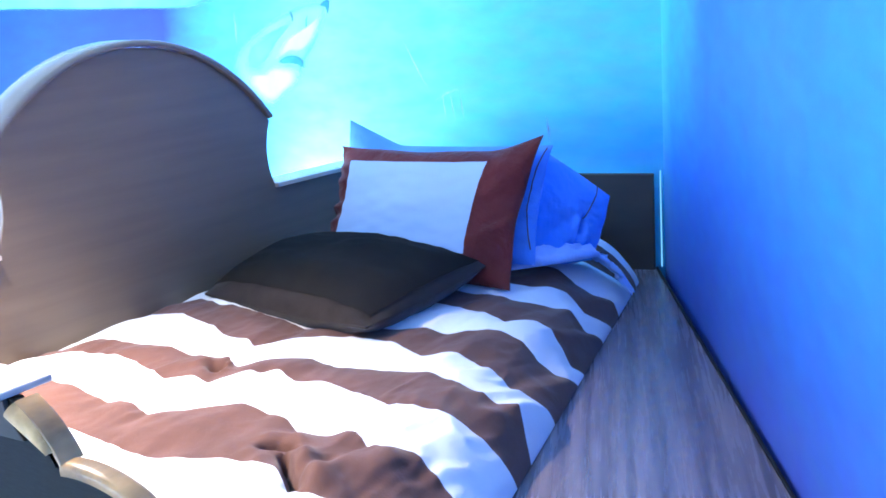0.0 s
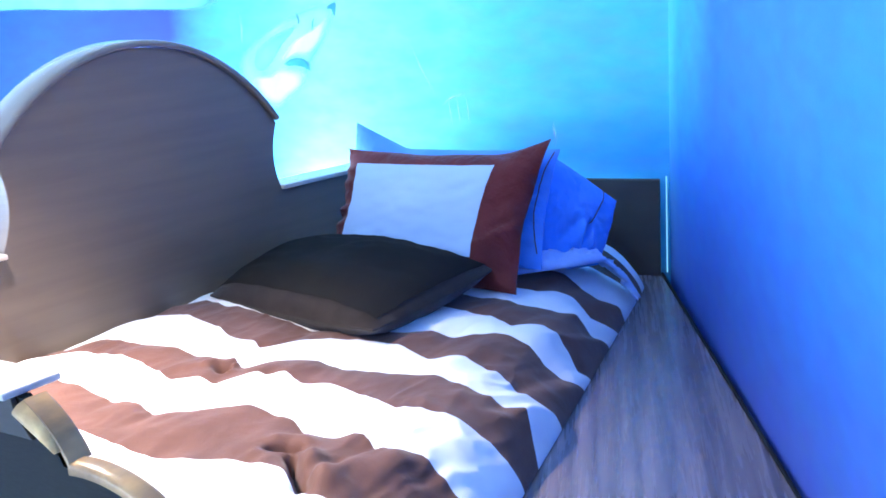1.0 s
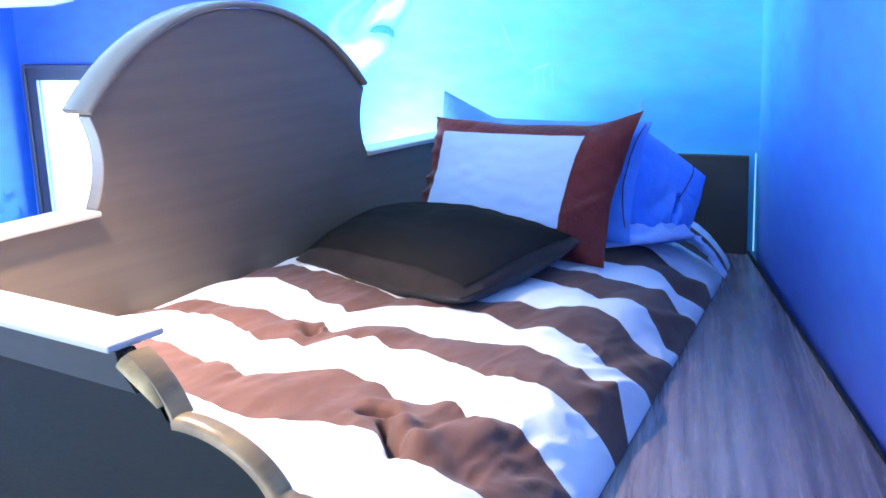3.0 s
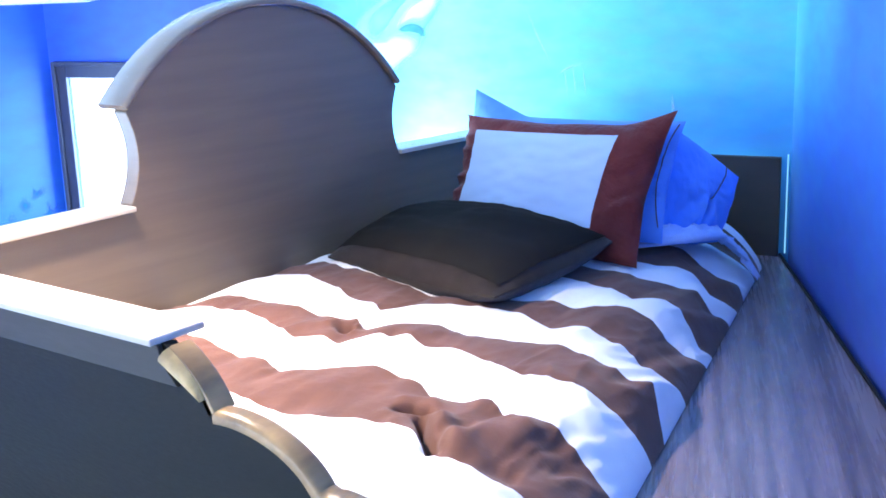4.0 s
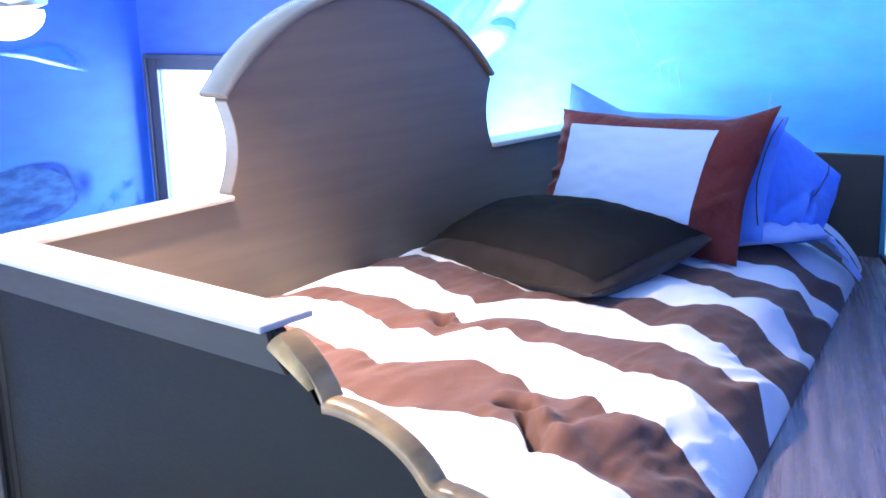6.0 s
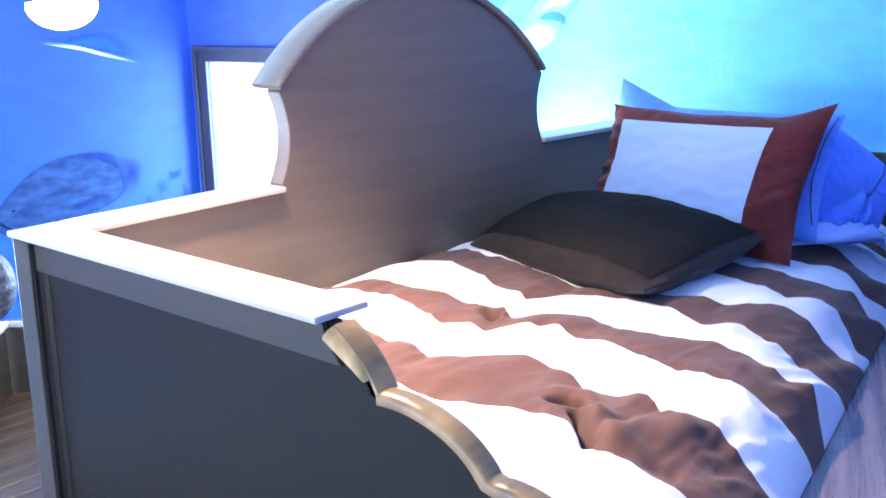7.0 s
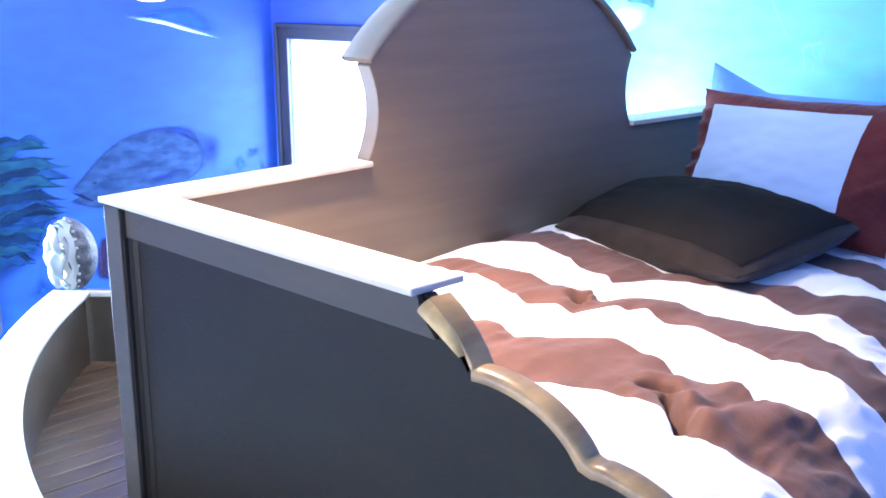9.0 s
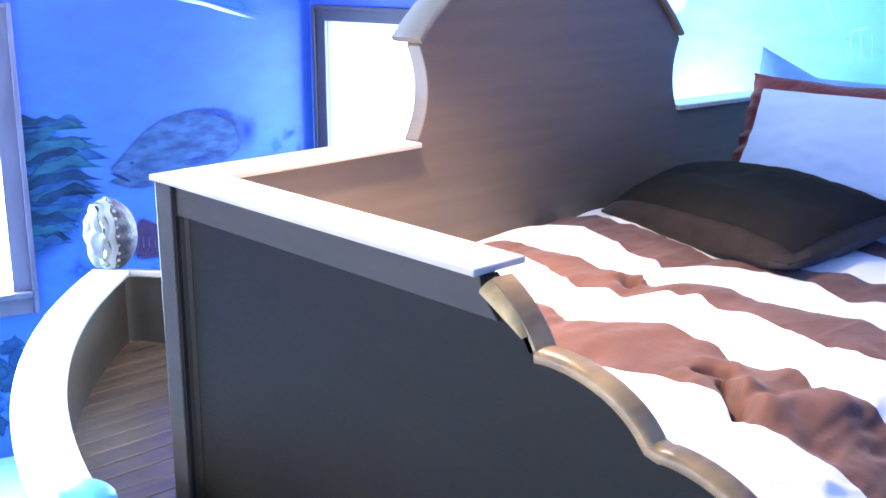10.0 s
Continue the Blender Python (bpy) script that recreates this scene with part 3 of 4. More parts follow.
for k in range(len(SEAMS) - 1):
    own = [i for i in range(len(kinds)) if kinds[i] == k]
    own.append(min(own[-1] + 1, len(places) - 1))
    bm = bmesh.new()
    strip_rows = [[bm.verts.new(p) for p in places[i]] for i in sorted(set(own))]
    for r0, r1 in zip(strip_rows, strip_rows[1:]):
        for j in range(ACROSS):
            bm.faces.new((r0[j], r0[j + 1], r1[j + 1], r1[j]))
    part("brown_stripe" if k % 2 == 0 else "white_stripe", bm, BROWN if k % 2 == 0 else WHITE, duvet, "sewn brown cotton stripe" if k % 2 == 0 else "sewn white cotton stripe", True)


def cushion(tl, tr, br, bl, thick, n=34, sag=0.035, crease=0.010, seed=0.0, lo=0.0, ear=0.0, ripple=0.0, horn=0.0):
    """Both faces of a cushion hung between four corners; ear, horn: how far its first and second corner stand up."""
    tl, tr, br, bl = (Vector(c) for c in (tl, tr, br, bl))
    nrm = (tr - bl).cross(tl - br).normalized()

    def at(u, v, face):
        a, b = (u + 1) / 2, (v + 1) / 2
        # edges drawn in between the corners
        pu = u * (1 - sag * 2 * (1 - v * v))
        pv = v * (1 - sag * 2 * (1 - u * u))
        a, b = (pu + 1) / 2, (pv + 1) / 2
        p = (bl * (1 - a) + br * a) * (1 - b) + (tl * (1 - a) + tr * a) * b
        puff = (max(0.0, 1 - abs(u) ** 2.6) * max(0.0, 1 - abs(v) ** 2.6)) ** 0.62
        q = Vector((u * 2.2 + seed, v * 2.2, seed))
        wr = crease * (noise.noise(q) + 0.5 * noise.noise(q * 3.0) + 0.35 * (0.3 - abs(noise.noise(q * 4.5)) * 1.5)) * (0.3 + puff)
        p = p + Vector((0, 0, ear * max(0.0, 1 - (u + 1) / 0.52) * math.exp(-((v - 1) / 0.5) ** 2)))
        p = p + Vector((0, 0, horn * max(0.0, 1 - (1 - u) / 0.5) ** 1.6 * max(0.0, (v + 0.2) / 1.2) ** 2))
        if horn:
            wr -= 0.010 * math.exp(-((v + 0.12 - 0.9 * (u - 0.78)) / 0.05) ** 2) * math.exp(-((u - 0.80) / 0.13) ** 2) - 0.006 * math.exp(-((v + 0.25 - 0.9 * (u - 0.78)) / 0.07) ** 2) * math.exp(-((u - 0.80) / 0.13) ** 2)
        wr += ripple * max(0.0, (-u - 0.84) / 0.16) * (math.sin(15 * v + 2 * math.sin(5 * v)) + 0.6 * math.sin(31 * v)) + ripple * max(0.0, (v - 0.80) / 0.2) * math.sin(9 * u) * 0.5 + ripple * max(0.0, (u - 0.57) / 0.43) * math.sin(7 * v - 4 * u) * 0.6
        return p + nrm * (face * (thick * 0.5 * puff + 0.003 + lo) + wr)

    return at, n


def cushion_mesh(at, n, faces=(1, -1), u0=-1, u1=1, v0=-1, v1=1):
    bm = bmesh.new()
    rims = []
    for face in faces:
        grid = [[bm.verts.new(at(u0 + (u1 - u0) * i / n, v0 + (v1 - v0) * j / n, face)) for i in range(n + 1)] for j in range(n + 1)]
        for j in range(n):
            for i in range(n):
                bm.faces.new((grid[j][i], grid[j][i + 1], grid[j + 1][i + 1], grid[j + 1][i]))
        rims.append(grid[0] + [r[-1] for r in grid[1:]] + grid[-1][-2::-1] + [r[0] for r in grid[-2:0:-1]])
    if len(rims) == 2:
        a, b = rims
        for i in range(len(a)):
            j = (i + 1) % len(a)
            bm.faces.new((a[i], a[j], b[j], b[i]))
    return bm


# white-centred red sham
top = empty("sham_pillow", "deep red pillow sham with a white centre, leaning", "pillow")
corners = ((0.270, 1.93, 1.945), (0.948, 2.07, 1.943), (0.935, 1.84, 1.535), (0.262, 1.72, 1.545))
at, n = cushion(*corners, 0.13, seed=1.3, crease=0.007, ripple=0.011, sag=0.045, horn=0.031)
part("cover", cushion_mesh(at, 44), RED, top, "red cotton border", True)
at2, n = cushion(*corners, 0.13, seed=1.3, crease=0.007, lo=0.003, ripple=0.011, sag=0.045, horn=0.031)
part("centre_panel", cushion_mesh(at2, 30, (1,), -0.87, 0.57, -0.62, 0.76), SATIN, top, "white satin centre", True)

# light blue pillows behind
top = empty("bed_pillow", "pale light blue pillow leaning on the headboard", "pillow", "pillows at the head")
at, n = cushion((0.220, 2.05, 1.934), (0.930, 2.16, 1.930), (0.925, 2.02, 1.570), (0.20, 1.90, 1.55), 0.12, seed=4.0, sag=0.022, crease=0.018, ear=0.080)
part("pillowcase", cushion_mesh(at, 44), SHEET, top, "", True)


def piping(at, host, path):
    line = []
    for i in range(25):
        (u, v), (u2, v2) = path(i / 24), path(i / 24 + 0.01)
        p, q, w = at(u, v, 1), at(u2, v2, 1), at(u + 0.05, v, 1)
        side_v = (w - p).normalized()
        line.append((p, side_v, side_v.cross((q - p).normalized())))
    part("piping", strip(line, [(-0.0017, -0.002), (-0.0012, 0.0014), (0.0012, 0.0014), (0.0017, -0.002)]), BROWN, host, "thin brown piping")


piping(at, top, lambda t: (0.965 - 0.05 * math.sin(math.pi * t), 0.95 - 1.7 * t))
top = empty("bed_pillow", "pale light blue pillow with brown piping, slumped", "pillow", "pillows at the head")
corners = ((0.800, 2.24, 1.925), (0.962, 2.50, 1.700), (0.942, 2.385, 1.500), (0.835, 2.125, 1.530))
flat, n = cushion(*corners, 0.10, crease=0.006, seed=8.0, sag=-0.012)


def at(u, v, face):
    """The slumped pillow, with a pinch in its open end and folds that fan out below it."""
    p = flat(u, v, face)
    out = (flat(u, v, 1) - flat(u, v, -1)).normalized()
    pinch = -0.045 * math.exp(-((u - 0.24) / 0.07) ** 2 - ((v + 0.14 - 0.5 * (u - 0.24)) / 0.15) ** 2) + 0.016 * math.exp(-((u - 0.05) / 0.08) ** 2) * math.exp(-((v + 0.3) / 0.5) ** 2)
    fan_out = 0.015 * (1 - v * v) * math.sin(9.0 * math.atan2(u - 0.25, 0.25 - v)) * math.exp(-((v + 0.55) / 0.45) ** 2) * (1 - u * u)
    return p + out * face * (pinch + fan_out)


part("pillowcase", cushion_mesh(at, 56), SHEET, top, "", True)
piping(at, top, lambda t: (0.62 - 0.34 * t, 0.97 - 0.95 * t))

# turned-down sheet: a crumpled roll before the pillows that trails off down the side of the duvet
bm = bmesh.new()
way = [Vector(p) for p in ((0.815, 2.02, 1.560), (0.880, 2.10, 1.582), (0.935, 2.225, 1.570), (0.958, 2.34, 1.548), (0.985, 2.39, 1.505), (1.02, 2.43, 1.455), (1.07, 2.44, 1.385))]
wide = (0.030, 0.066, 0.062, 0.048, 0.044, 0.038, 0.020)
grid = []
for i in range(73):
    s_i = i / 72 * (len(way) - 1.001)
    k, f = int(s_i), s_i - int(s_i)
    f = f * f * (3 - 2 * f)
    mid_s = way[k].lerp(way[k + 1], f)
    w = wide[k] + (wide[k + 1] - wide[k]) * f
    along = (way[k + 1] - way[k]).normalized()
    across = along.cross(Vector((0, 0, 1))).normalized()
    row = []
    for j in range(29):
        v = -1 + j / 14
        q = Vector((s_i * 1.3 + 0.5 * v, v * 1.6, 4.4))
        fold = 0.30 * (0.5 - abs(noise.noise(q)) * 2.2) + 0.12 * (0.5 - abs(noise.noise(q * 2.6)) * 2.0)
        row.append(bm.verts.new(mid_s + across * (w * v) + Vector((0, 0, w * (0.62 * math.sqrt(max(0.0, 1 - v * v)) + fold * (1 - v * v) - 0.35)))))
    grid.append(row)
for r0, r1 in zip(grid, grid[1:]):
    for j in range(28):
        bm.faces.new((r0[j], r0[j + 1], r1[j + 1], r1[j]))
ob = part("bed_sheet", bm, PALE_SHEET, None, "", True)
ob.modifiers.new("cloth", "SOLIDIFY").thickness = 0.006
tagged(ob, "crumpled light blue top sheet turned down by the pillows", "sheet")

# black pillow lying in front
top = empty("velvet_pillow", "black velvet pillow with brown plush underside, lying flat", "pillow")
corners = ((0.15, 1.83, 1.630), (0.855, 1.85, 1.608), (0.830, 1.250, 1.582), (0.205, 1.295, 1.602))
at, n = cushion(*corners, 0.21, seed=6.0, crease=0.009, sag=-0.022)
part("underside", cushion_mesh(at, n), PLUSH, top, "brown plush back and rim", True)
at2, n = cushion(*corners, 0.21, seed=6.0, crease=0.009, sag=-0.022, lo=0.004)
part("cover", cushion_mesh(at2, n, (1,), -0.985, 0.95, -0.88, 0.99), BLACK, top, "black velvet", True)

# ---------------------------------------------------------------- light strip behind the head panel
p0, p1 = CORNER + ALONG_N * 0.10 + n_in * 0.012, CORNER + ALONG_N * 0.93 + n_in * 0.012
q = [(p.x, p.y) for p in (p0, p1, p1 + n_in * 0.014, p0 + n_in * 0.014)]
strip_light = empty("light_strip", "lit light blue light strip behind the headboard", "light strip")
part("diffuser", prism(q, lambda a, b, d: (a, b, 1.60 + d), 0.02), glow("strip_glow", (0.45, 0.85, 1.0), 10.0), strip_light)
e_in = -normal(ALONG_E)
p0 = CORNER + n_in * 0.004 + e_in * 0.006
part("corner_tube", box(p0.x - 0.0022, p0.x + 0.0022, p0.y - 0.018, p0.y - 0.0136, PLANK + 0.002, 1.705, 0.001), glow("tube_glow", (0.24, 0.66, 1.0), 1.2), strip_light, "thin glowing strip in the corner")
part("channel", prism(q, lambda a, b, d: (a, b, 1.585 + d), 0.0148), TRIM, strip_light)
# the uplight between side panel and wall
up = empty("uplight", "small lit uplight standing on a bracket behind the bed", "lamp")
bm = bmesh.new()
bmesh.ops.create_cone(bm, cap_ends=True, segments=24, radius1=0.05, radius2=0.09, depth=0.10, matrix=pose(-0.46, 2.46, 1.49))
part("shade", bm, METAL, up, "", True)
bm = bmesh.new()
bmesh.ops.create_cone(bm, cap_ends=True, segments=16, radius1=0.015, radius2=0.015, depth=1.438, matrix=pose(-0.46, 2.46, 0.719))
part("stem", bm, METAL, up, "", True)

# ---------------------------------------------------------------- the curved platform beside the bed
LEDGE_Z, DECK_Z = 1.15, 0.865
HUB, R_IN, R_OUT = Vector((0.655, 2.80, 0)), 3.04, 3.185
A0, A1 = math.atan2(0.75 - 2.80, -1.59 - 0.655), math.radians(272)
A0 += 2 * math.pi


def ring(r, a, z):
    return Vector((HUB.x + r * math.cos(a), HUB.y + r * math.sin(a), z))


def curved(r0, r1, z0, z1, a0, a1, n=48):
    line = []
    for i in range(n + 1):
        a = a0 + (a1 - a0) * i / n
        line.append((ring(r0, a, z0), Vector((math.cos(a), math.sin(a), 0)), Vector((0, 0, 1))))
    w, h, b = r1 - r0, z1 - z0, 0.006
    return strip(line, [(b, 0), (w - b, 0), (w, b), (w, h - b), (w - b, h), (b, h), (0, h - b), (0, b)])


deck = empty("boarding_platform", "curved wooden platform with a pale ledge beside the bed", "platform")
part("ledge", curved(R_IN, R_OUT, LEDGE_Z - 0.025, LEDGE_Z, A0, A1), LEDGE, deck, "pale smooth curved ledge", True)
part("curved_wall", curved(R_IN + 0.02, R_OUT - 0.02, 0.0, LEDGE_Z - 0.0255, A0, A1), HULL, deck, "curved oak boarding", True)
end0 = ring(R_IN, A0, 0)
END = Vector((0.78, 0.62, 0)).normalized()
END_N = Vector((-END.y, END.x, 0))
out0 = ring(R_OUT, A0, 0)
q = [(p.x, p.y) for p in (end0, end0 + END * 1.9, end0 + END * 1.9 + END_N * 0.13, out0)]
part("end_ledge", prism(q, lambda a, b, d: (a, b, LEDGE_Z - 0.025 + d), 0.0252, 0.004), LEDGE, deck)
q = [(p.x, p.y) for p in (end0 - END * 0.06 + END_N * 0.02, end0 + END * 1.9 + END_N * 0.02, end0 + END * 1.9 + END_N * 0.11, end0 - END * 0.06 + END_N * 0.11)]
part("end_wall", prism(q, lambda a, b, d: (a, b, d), LEDGE_Z - 0.026), HULL, deck)
x = -1.66
while x < 0.55:
    w = 0.088
    lo = min(HUB.y - math.sqrt(max(0.01, (R_IN + 0.05) ** 2 - (t - HUB.x) ** 2)) for t in (x, x + w))
    hi = max(end0.y + (t - end0.x) * END.y / END.x + 0.06 for t in (x, x + w))
    hi = min(hi, 2.2) if x + w < 0.03 else 0.03
    if hi - lo > 0.06:
        part("plank", box(x, x + w - 0.004, lo, hi, DECK_Z - 0.03, DECK_Z + random.uniform(-0.001, 0.001), 0.003), DECK, deck)
    x += w
part("joist", box(-1.2, 0.0, 0.55, 0.60, 0.0, DECK_Z - 0.032), WOOD, deck)

# small turquoise cap at the lower end of the ledge
bm = bmesh.new()
bmesh.ops.create_uvsphere(bm, u_segments=24, v_segments=12, radius=0.07)
for v in bm.verts:
    v.co = Vector((v.co.x * 1.1, v.co.y * 0.8, max(v.co.z, -0.002) * 0.45 + 0.002))
ob = part("ledge_ornament", bm, TURQUOISE, None, "", True)
ob.matrix_world = pose(-0.01, -0.20, LEDGE_Z, 0, 0, 10)
tagged(ob, "small rounded turquoise ornament on the ledge", "ornament")

# ---------------------------------------------------------------- giant clam on the ledge
clam = empty("clam_shell", "giant clam shell ornament with a pale wavy mantle on the ledge", "shell")
clam.matrix_world = pose(-1.711, 0.738, LEDGE_Z - 0.020, 0, 0, 258)      # local x points out of the shell


def lathe(fn, nu, nv):
    bm = bmesh.new()
    g = [[bm.verts.new(fn(i / nu * 2 * math.pi, j / nv)) for i in range(nu)] for j in range(nv + 1)]
    for j in range(nv):
        for i in range(nu):
            k = (i + 1) % nu
            bm.faces.new((g[j][i], g[j][k], g[j + 1][k], g[j + 1][i]))
    bm.faces.new(g[0])
    bm.faces.new(g[-1][::-1])
    return bm


def dome(a, v):
    t = v * math.pi / 2
    r = math.sin(t * 0.98 + 0.02)
    r *= 1 + 0.035 * math.cos(14 * a) * v + 0.02 * noise.noise(Vector((math.cos(a) * 2, math.sin(a) * 2, v * 4)))
    return Vector((-0.105 * math.cos(t), 0.115 * r * math.cos(a), 0.137 + 0.137 * r * math.sin(a)))


def rim(scale, x0, amp, waves, seed):
    def fn(a, v):
        t = v * math.pi
        wob = amp * math.sin(waves * a + seed) + amp * 0.6 * noise.noise(Vector((math.cos(a) * 3, math.sin(a) * 3, seed)))
        r = scale + 0.06 * math.cos(t) * 0.4
        return Vector((x0 + wob + 0.018 * math.sin(t) * 1.4, 0.115 * r * math.cos(a) * (1 + wob), 0.137 + 0.135 * r * math.sin(a)))
    return fn


def mantle(a, v):
    """Three plump billows, one over the other, that bulge out of the shell."""
    r = 0.90 * (1 - v)
    yy, zz = r * math.cos(a), r * math.sin(a)
    wave = abs(math.cos(3.9 * zz + 0.9 * yy + 0.5 * math.sin(3 * yy))) ** 0.7
    f = (0.020 + 0.046 * wave + 0.012 * noise.noise(Vector((yy * 2.4, zz * 2.4, 1.7)))) * max(0.0, 1 - r * r) ** 0.45
    return Vector((0.022 + f, 0.115 * yy, 0.137 + 0.135 * zz))


part("back", lathe(dome, 84, 14), SHELL_BACK, clam, "dark speckled shell back", True)
part("lip", lathe(rim(0.98, 0.0, 0.006, 9, 0.4), 84, 8), SHELL, clam, "pale fluted lip", True)
part("lip", lathe(rim(0.86, 0.018, 0.010, 7, 2.0), 84, 8), SHELL, clam, "pale fluted lip", True)
part("mantle", lathe(mantle, 84, 30), material("mantle", (0.19, 0.215, 0.22), (0.11, 0.135, 0.14), 0.45, 10.0, bump=0.05), clam, "creamy wavy mantle", True)

for i in range(26):
    a = 2 * math.pi * (i + 0.5) / 26
    bm = bmesh.new()
    bmesh.ops.create_icosphere(bm, subdivisions=1, radius=0.0062 * (0.8 + 0.4 * random.random()), matrix=pose(-0.006, 0.117 * math.cos(a), 0.137 + 0.139 * math.sin(a)))
    part("rim_bead", bm, SHELL, clam, "", True)

# ---------------------------------------------------------------- ceiling fan
fan = empty("ceiling_fan", "ceiling fan with pale blades and a lit glass bowl", "ceiling fan")
fan.matrix_world = pose(FAN.x, FAN.y, 0)


def turned(profile, n=40):
    bm = bmesh.new()
    rings = [[bm.verts.new((r * math.cos(2 * math.pi * i / n), r * math.sin(2 * math.pi * i / n), z)) for i in range(n)] for r, z in profile]
    for a, b in zip(rings, rings[1:]):
        for i in range(n):
            bm.faces.new((a[i], a[(i + 1) % n], b[(i + 1) % n], b[i]))
    bm.faces.new(rings[0])
    bm.faces.new(rings[-1][::-1])
    return bm


bowl = part("light_bowl", turned([(0.118 * math.cos(radians(a)), FAN.z + 0.022 - 0.085 * math.sin(radians(a))) for a in range(86, -1, -9)] + [(0.116, FAN.z + 0.030)]), BULB, fan, "lit frosted glass bowl", True)
bowl.visible_shadow = False
part("motor", turned([(0.06, FAN.z + 0.031), (0.13, FAN.z + 0.05), (0.14, FAN.z + 0.10), (0.11, FAN.z + 0.15), (0.03, FAN.z + 0.17)]), METAL, fan, "", True)
part("downrod", turned([(0.014, FAN.z + 0.17), (0.014, HIGH - 0.05)]), METAL, fan, "", True)
part("canopy", turned([(0.03, HIGH - 0.09), (0.07, HIGH - 0.03), (0.075, HIGH)]), METAL, fan, "", True)
for i in range(5):
    shape = [(0.19, -0.045), (0.30, -0.062), (0.58, -0.070), (0.645, -0.02), (0.66, 0.03), (0.60, 0.068), (0.30, 0.060), (0.19, 0.045)]
    bm = prism(shape, lambda a, b, d: (a, b, d), 0.007, 0.002)
    blade = part("blade", bm, BLADE, fan)
    blade.matrix_local = pose(0, 0, FAN.z + 0.085, 0, 0, 50.6 + 72 * i) @ pose(0, 0, 0, 12, 0, 0)
    part("bracket", box(0.10, 0.24, -0.016, 0.016, -0.008, -0.001, 0.002), METAL, blade)

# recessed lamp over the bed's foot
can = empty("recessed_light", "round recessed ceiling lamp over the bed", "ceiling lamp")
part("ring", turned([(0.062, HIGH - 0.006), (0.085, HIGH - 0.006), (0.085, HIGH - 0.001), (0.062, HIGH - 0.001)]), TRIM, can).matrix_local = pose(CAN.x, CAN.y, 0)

# ---------------------------------------------------------------- painted figures of the mural


def figure(name, host, outline, mat, label, lift=0.003, rings=6):
    """A flat painted shape on a wall; the outline in metres along the wall and up, smoothed; 'edge' runs from 0 at its rim to 1."""
    pts = []
    n = len(outline)
    for i in range(n):
        p0, p1, p2, p3 = (Vector(outline[(i + k) % n]) for k in (-1, 0, 1, 2))
        for j in range(5):
            t = j / 5
            pts.append(0.5 * (2 * p1 + (p2 - p0) * t + (2 * p0 - 5 * p1 + 4 * p2 - p3) * t * t + (3 * p1 - p0 - 3 * p2 + p3) * t ** 3))
    lift *= 0.3
    mid_p = sum(pts, Vector((0, 0))) / len(pts)
    bm = bmesh.new()
    values, loops = [], []
    for k in range(rings):
        f = 1 - k / rings
        loops.append([bm.verts.new((mid_p.x + (p.x - mid_p.x) * f, -lift, mid_p.y + (p.y - mid_p.y) * f)) for p in pts])
        values += [k / rings] * len(pts)
    c = bm.verts.new((mid_p.x, -lift, mid_p.y))
    values.append(1.0)
    for a, b in zip(loops, loops[1:]):
        for i in range(len(pts)):
            j = (i + 1) % len(pts)
            bm.faces.new((a[i], a[j], b[j], b[i]))
    for i in range(len(pts)):
        bm.faces.new((loops[-1][i], loops[-1][(i + 1) % len(pts)], c))
    ob = part(name, bm, mat, host, label)
    ob.data.attributes.new("edge", "FLOAT", "POINT").data.foreach_set("value", values)
    return ob


SHARK = paint("shark_paint", (0.44, 0.76, 0.86), (0.22, 0.56, 0.77), 3.0, soft=0.30)
BELLY = paint("belly_paint", (0.72, 0.87, 0.88), (0.50, 0.79, 0.86), 6.0, soft=0.5)
BACK = paint("back_paint", (0.26, 0.62, 0.80), (0.17, 0.50, 0.74), 4.0, soft=0.75)
MOUTH = paint("shade_paint", (0.085, 0.37, 0.58), (0.05, 0.27, 0.50), 14.0, soft=0.5)
DARK = paint("dark_paint", (0.006, 0.016, 0.075), (0.004, 0.010, 0.05), 10.0, soft=0.5)
INK = paint("mouth_paint", (0.06, 0.24, 0.44), (0.03, 0.15, 0.32), 10.0, soft=0.45)
GROUPER = paint("grouper_paint", (0.029, 0.076, 0.195), (0.011, 0.034, 0.110), 11.0, (0.9, 1, 2.0), soft=0.12, spot=0.28)
FIN = paint("fin_paint", (0.012, 0.042, 0.25), (0.008, 0.026, 0.16), 14.0, (1, 1, 0.5), soft=1.3)
KELP = paint("kelp_paint", (0.004, 0.034, 0.100), (0.002, 0.015, 0.055), 9.0, (1, 1, 2), soft=0.16)
KELP_TEAL = paint("teal_kelp_paint", (0.008, 0.078, 0.15), (0.004, 0.034, 0.09), 10.0, (1, 1, 2), soft=0.2)
KELP_BED = paint("kelp_bed_paint", (0.005, 0.050, 0.19), (0.003, 0.028, 0.12), 9.0, soft=0.45)
KELP_PALE = paint("pale_kelp_paint", (0.008, 0.062, 0.19), (0.004, 0.030, 0.12), 12.0, (1, 1, 2), soft=0.2)
FAR_REEF = paint("far_reef_paint", (0.016, 0.10, 0.40), (0.008, 0.045, 0.30), 22.0, soft=1.2, spot=0.2)
REEF = paint("reef_paint", (0.030, 0.17, 0.52), (0.008, 0.045, 0.27), 16.0, soft=0.5, spot=0.2)
PALE_LINE = paint("pale_line_paint", (0.66, 0.92, 0.94), (0.56, 0.88, 0.93), 6.0, soft=0.8)
FAINT_LINE = paint("faint_line_paint", (0.88, 0.97, 0.98), (0.84, 0.95, 0.97), 6.0, soft=2.5)
RAY = paint("ray_paint", (0.02, 0.10, 0.46), (0.015, 0.07, 0.38), 6.0, soft=0.7)

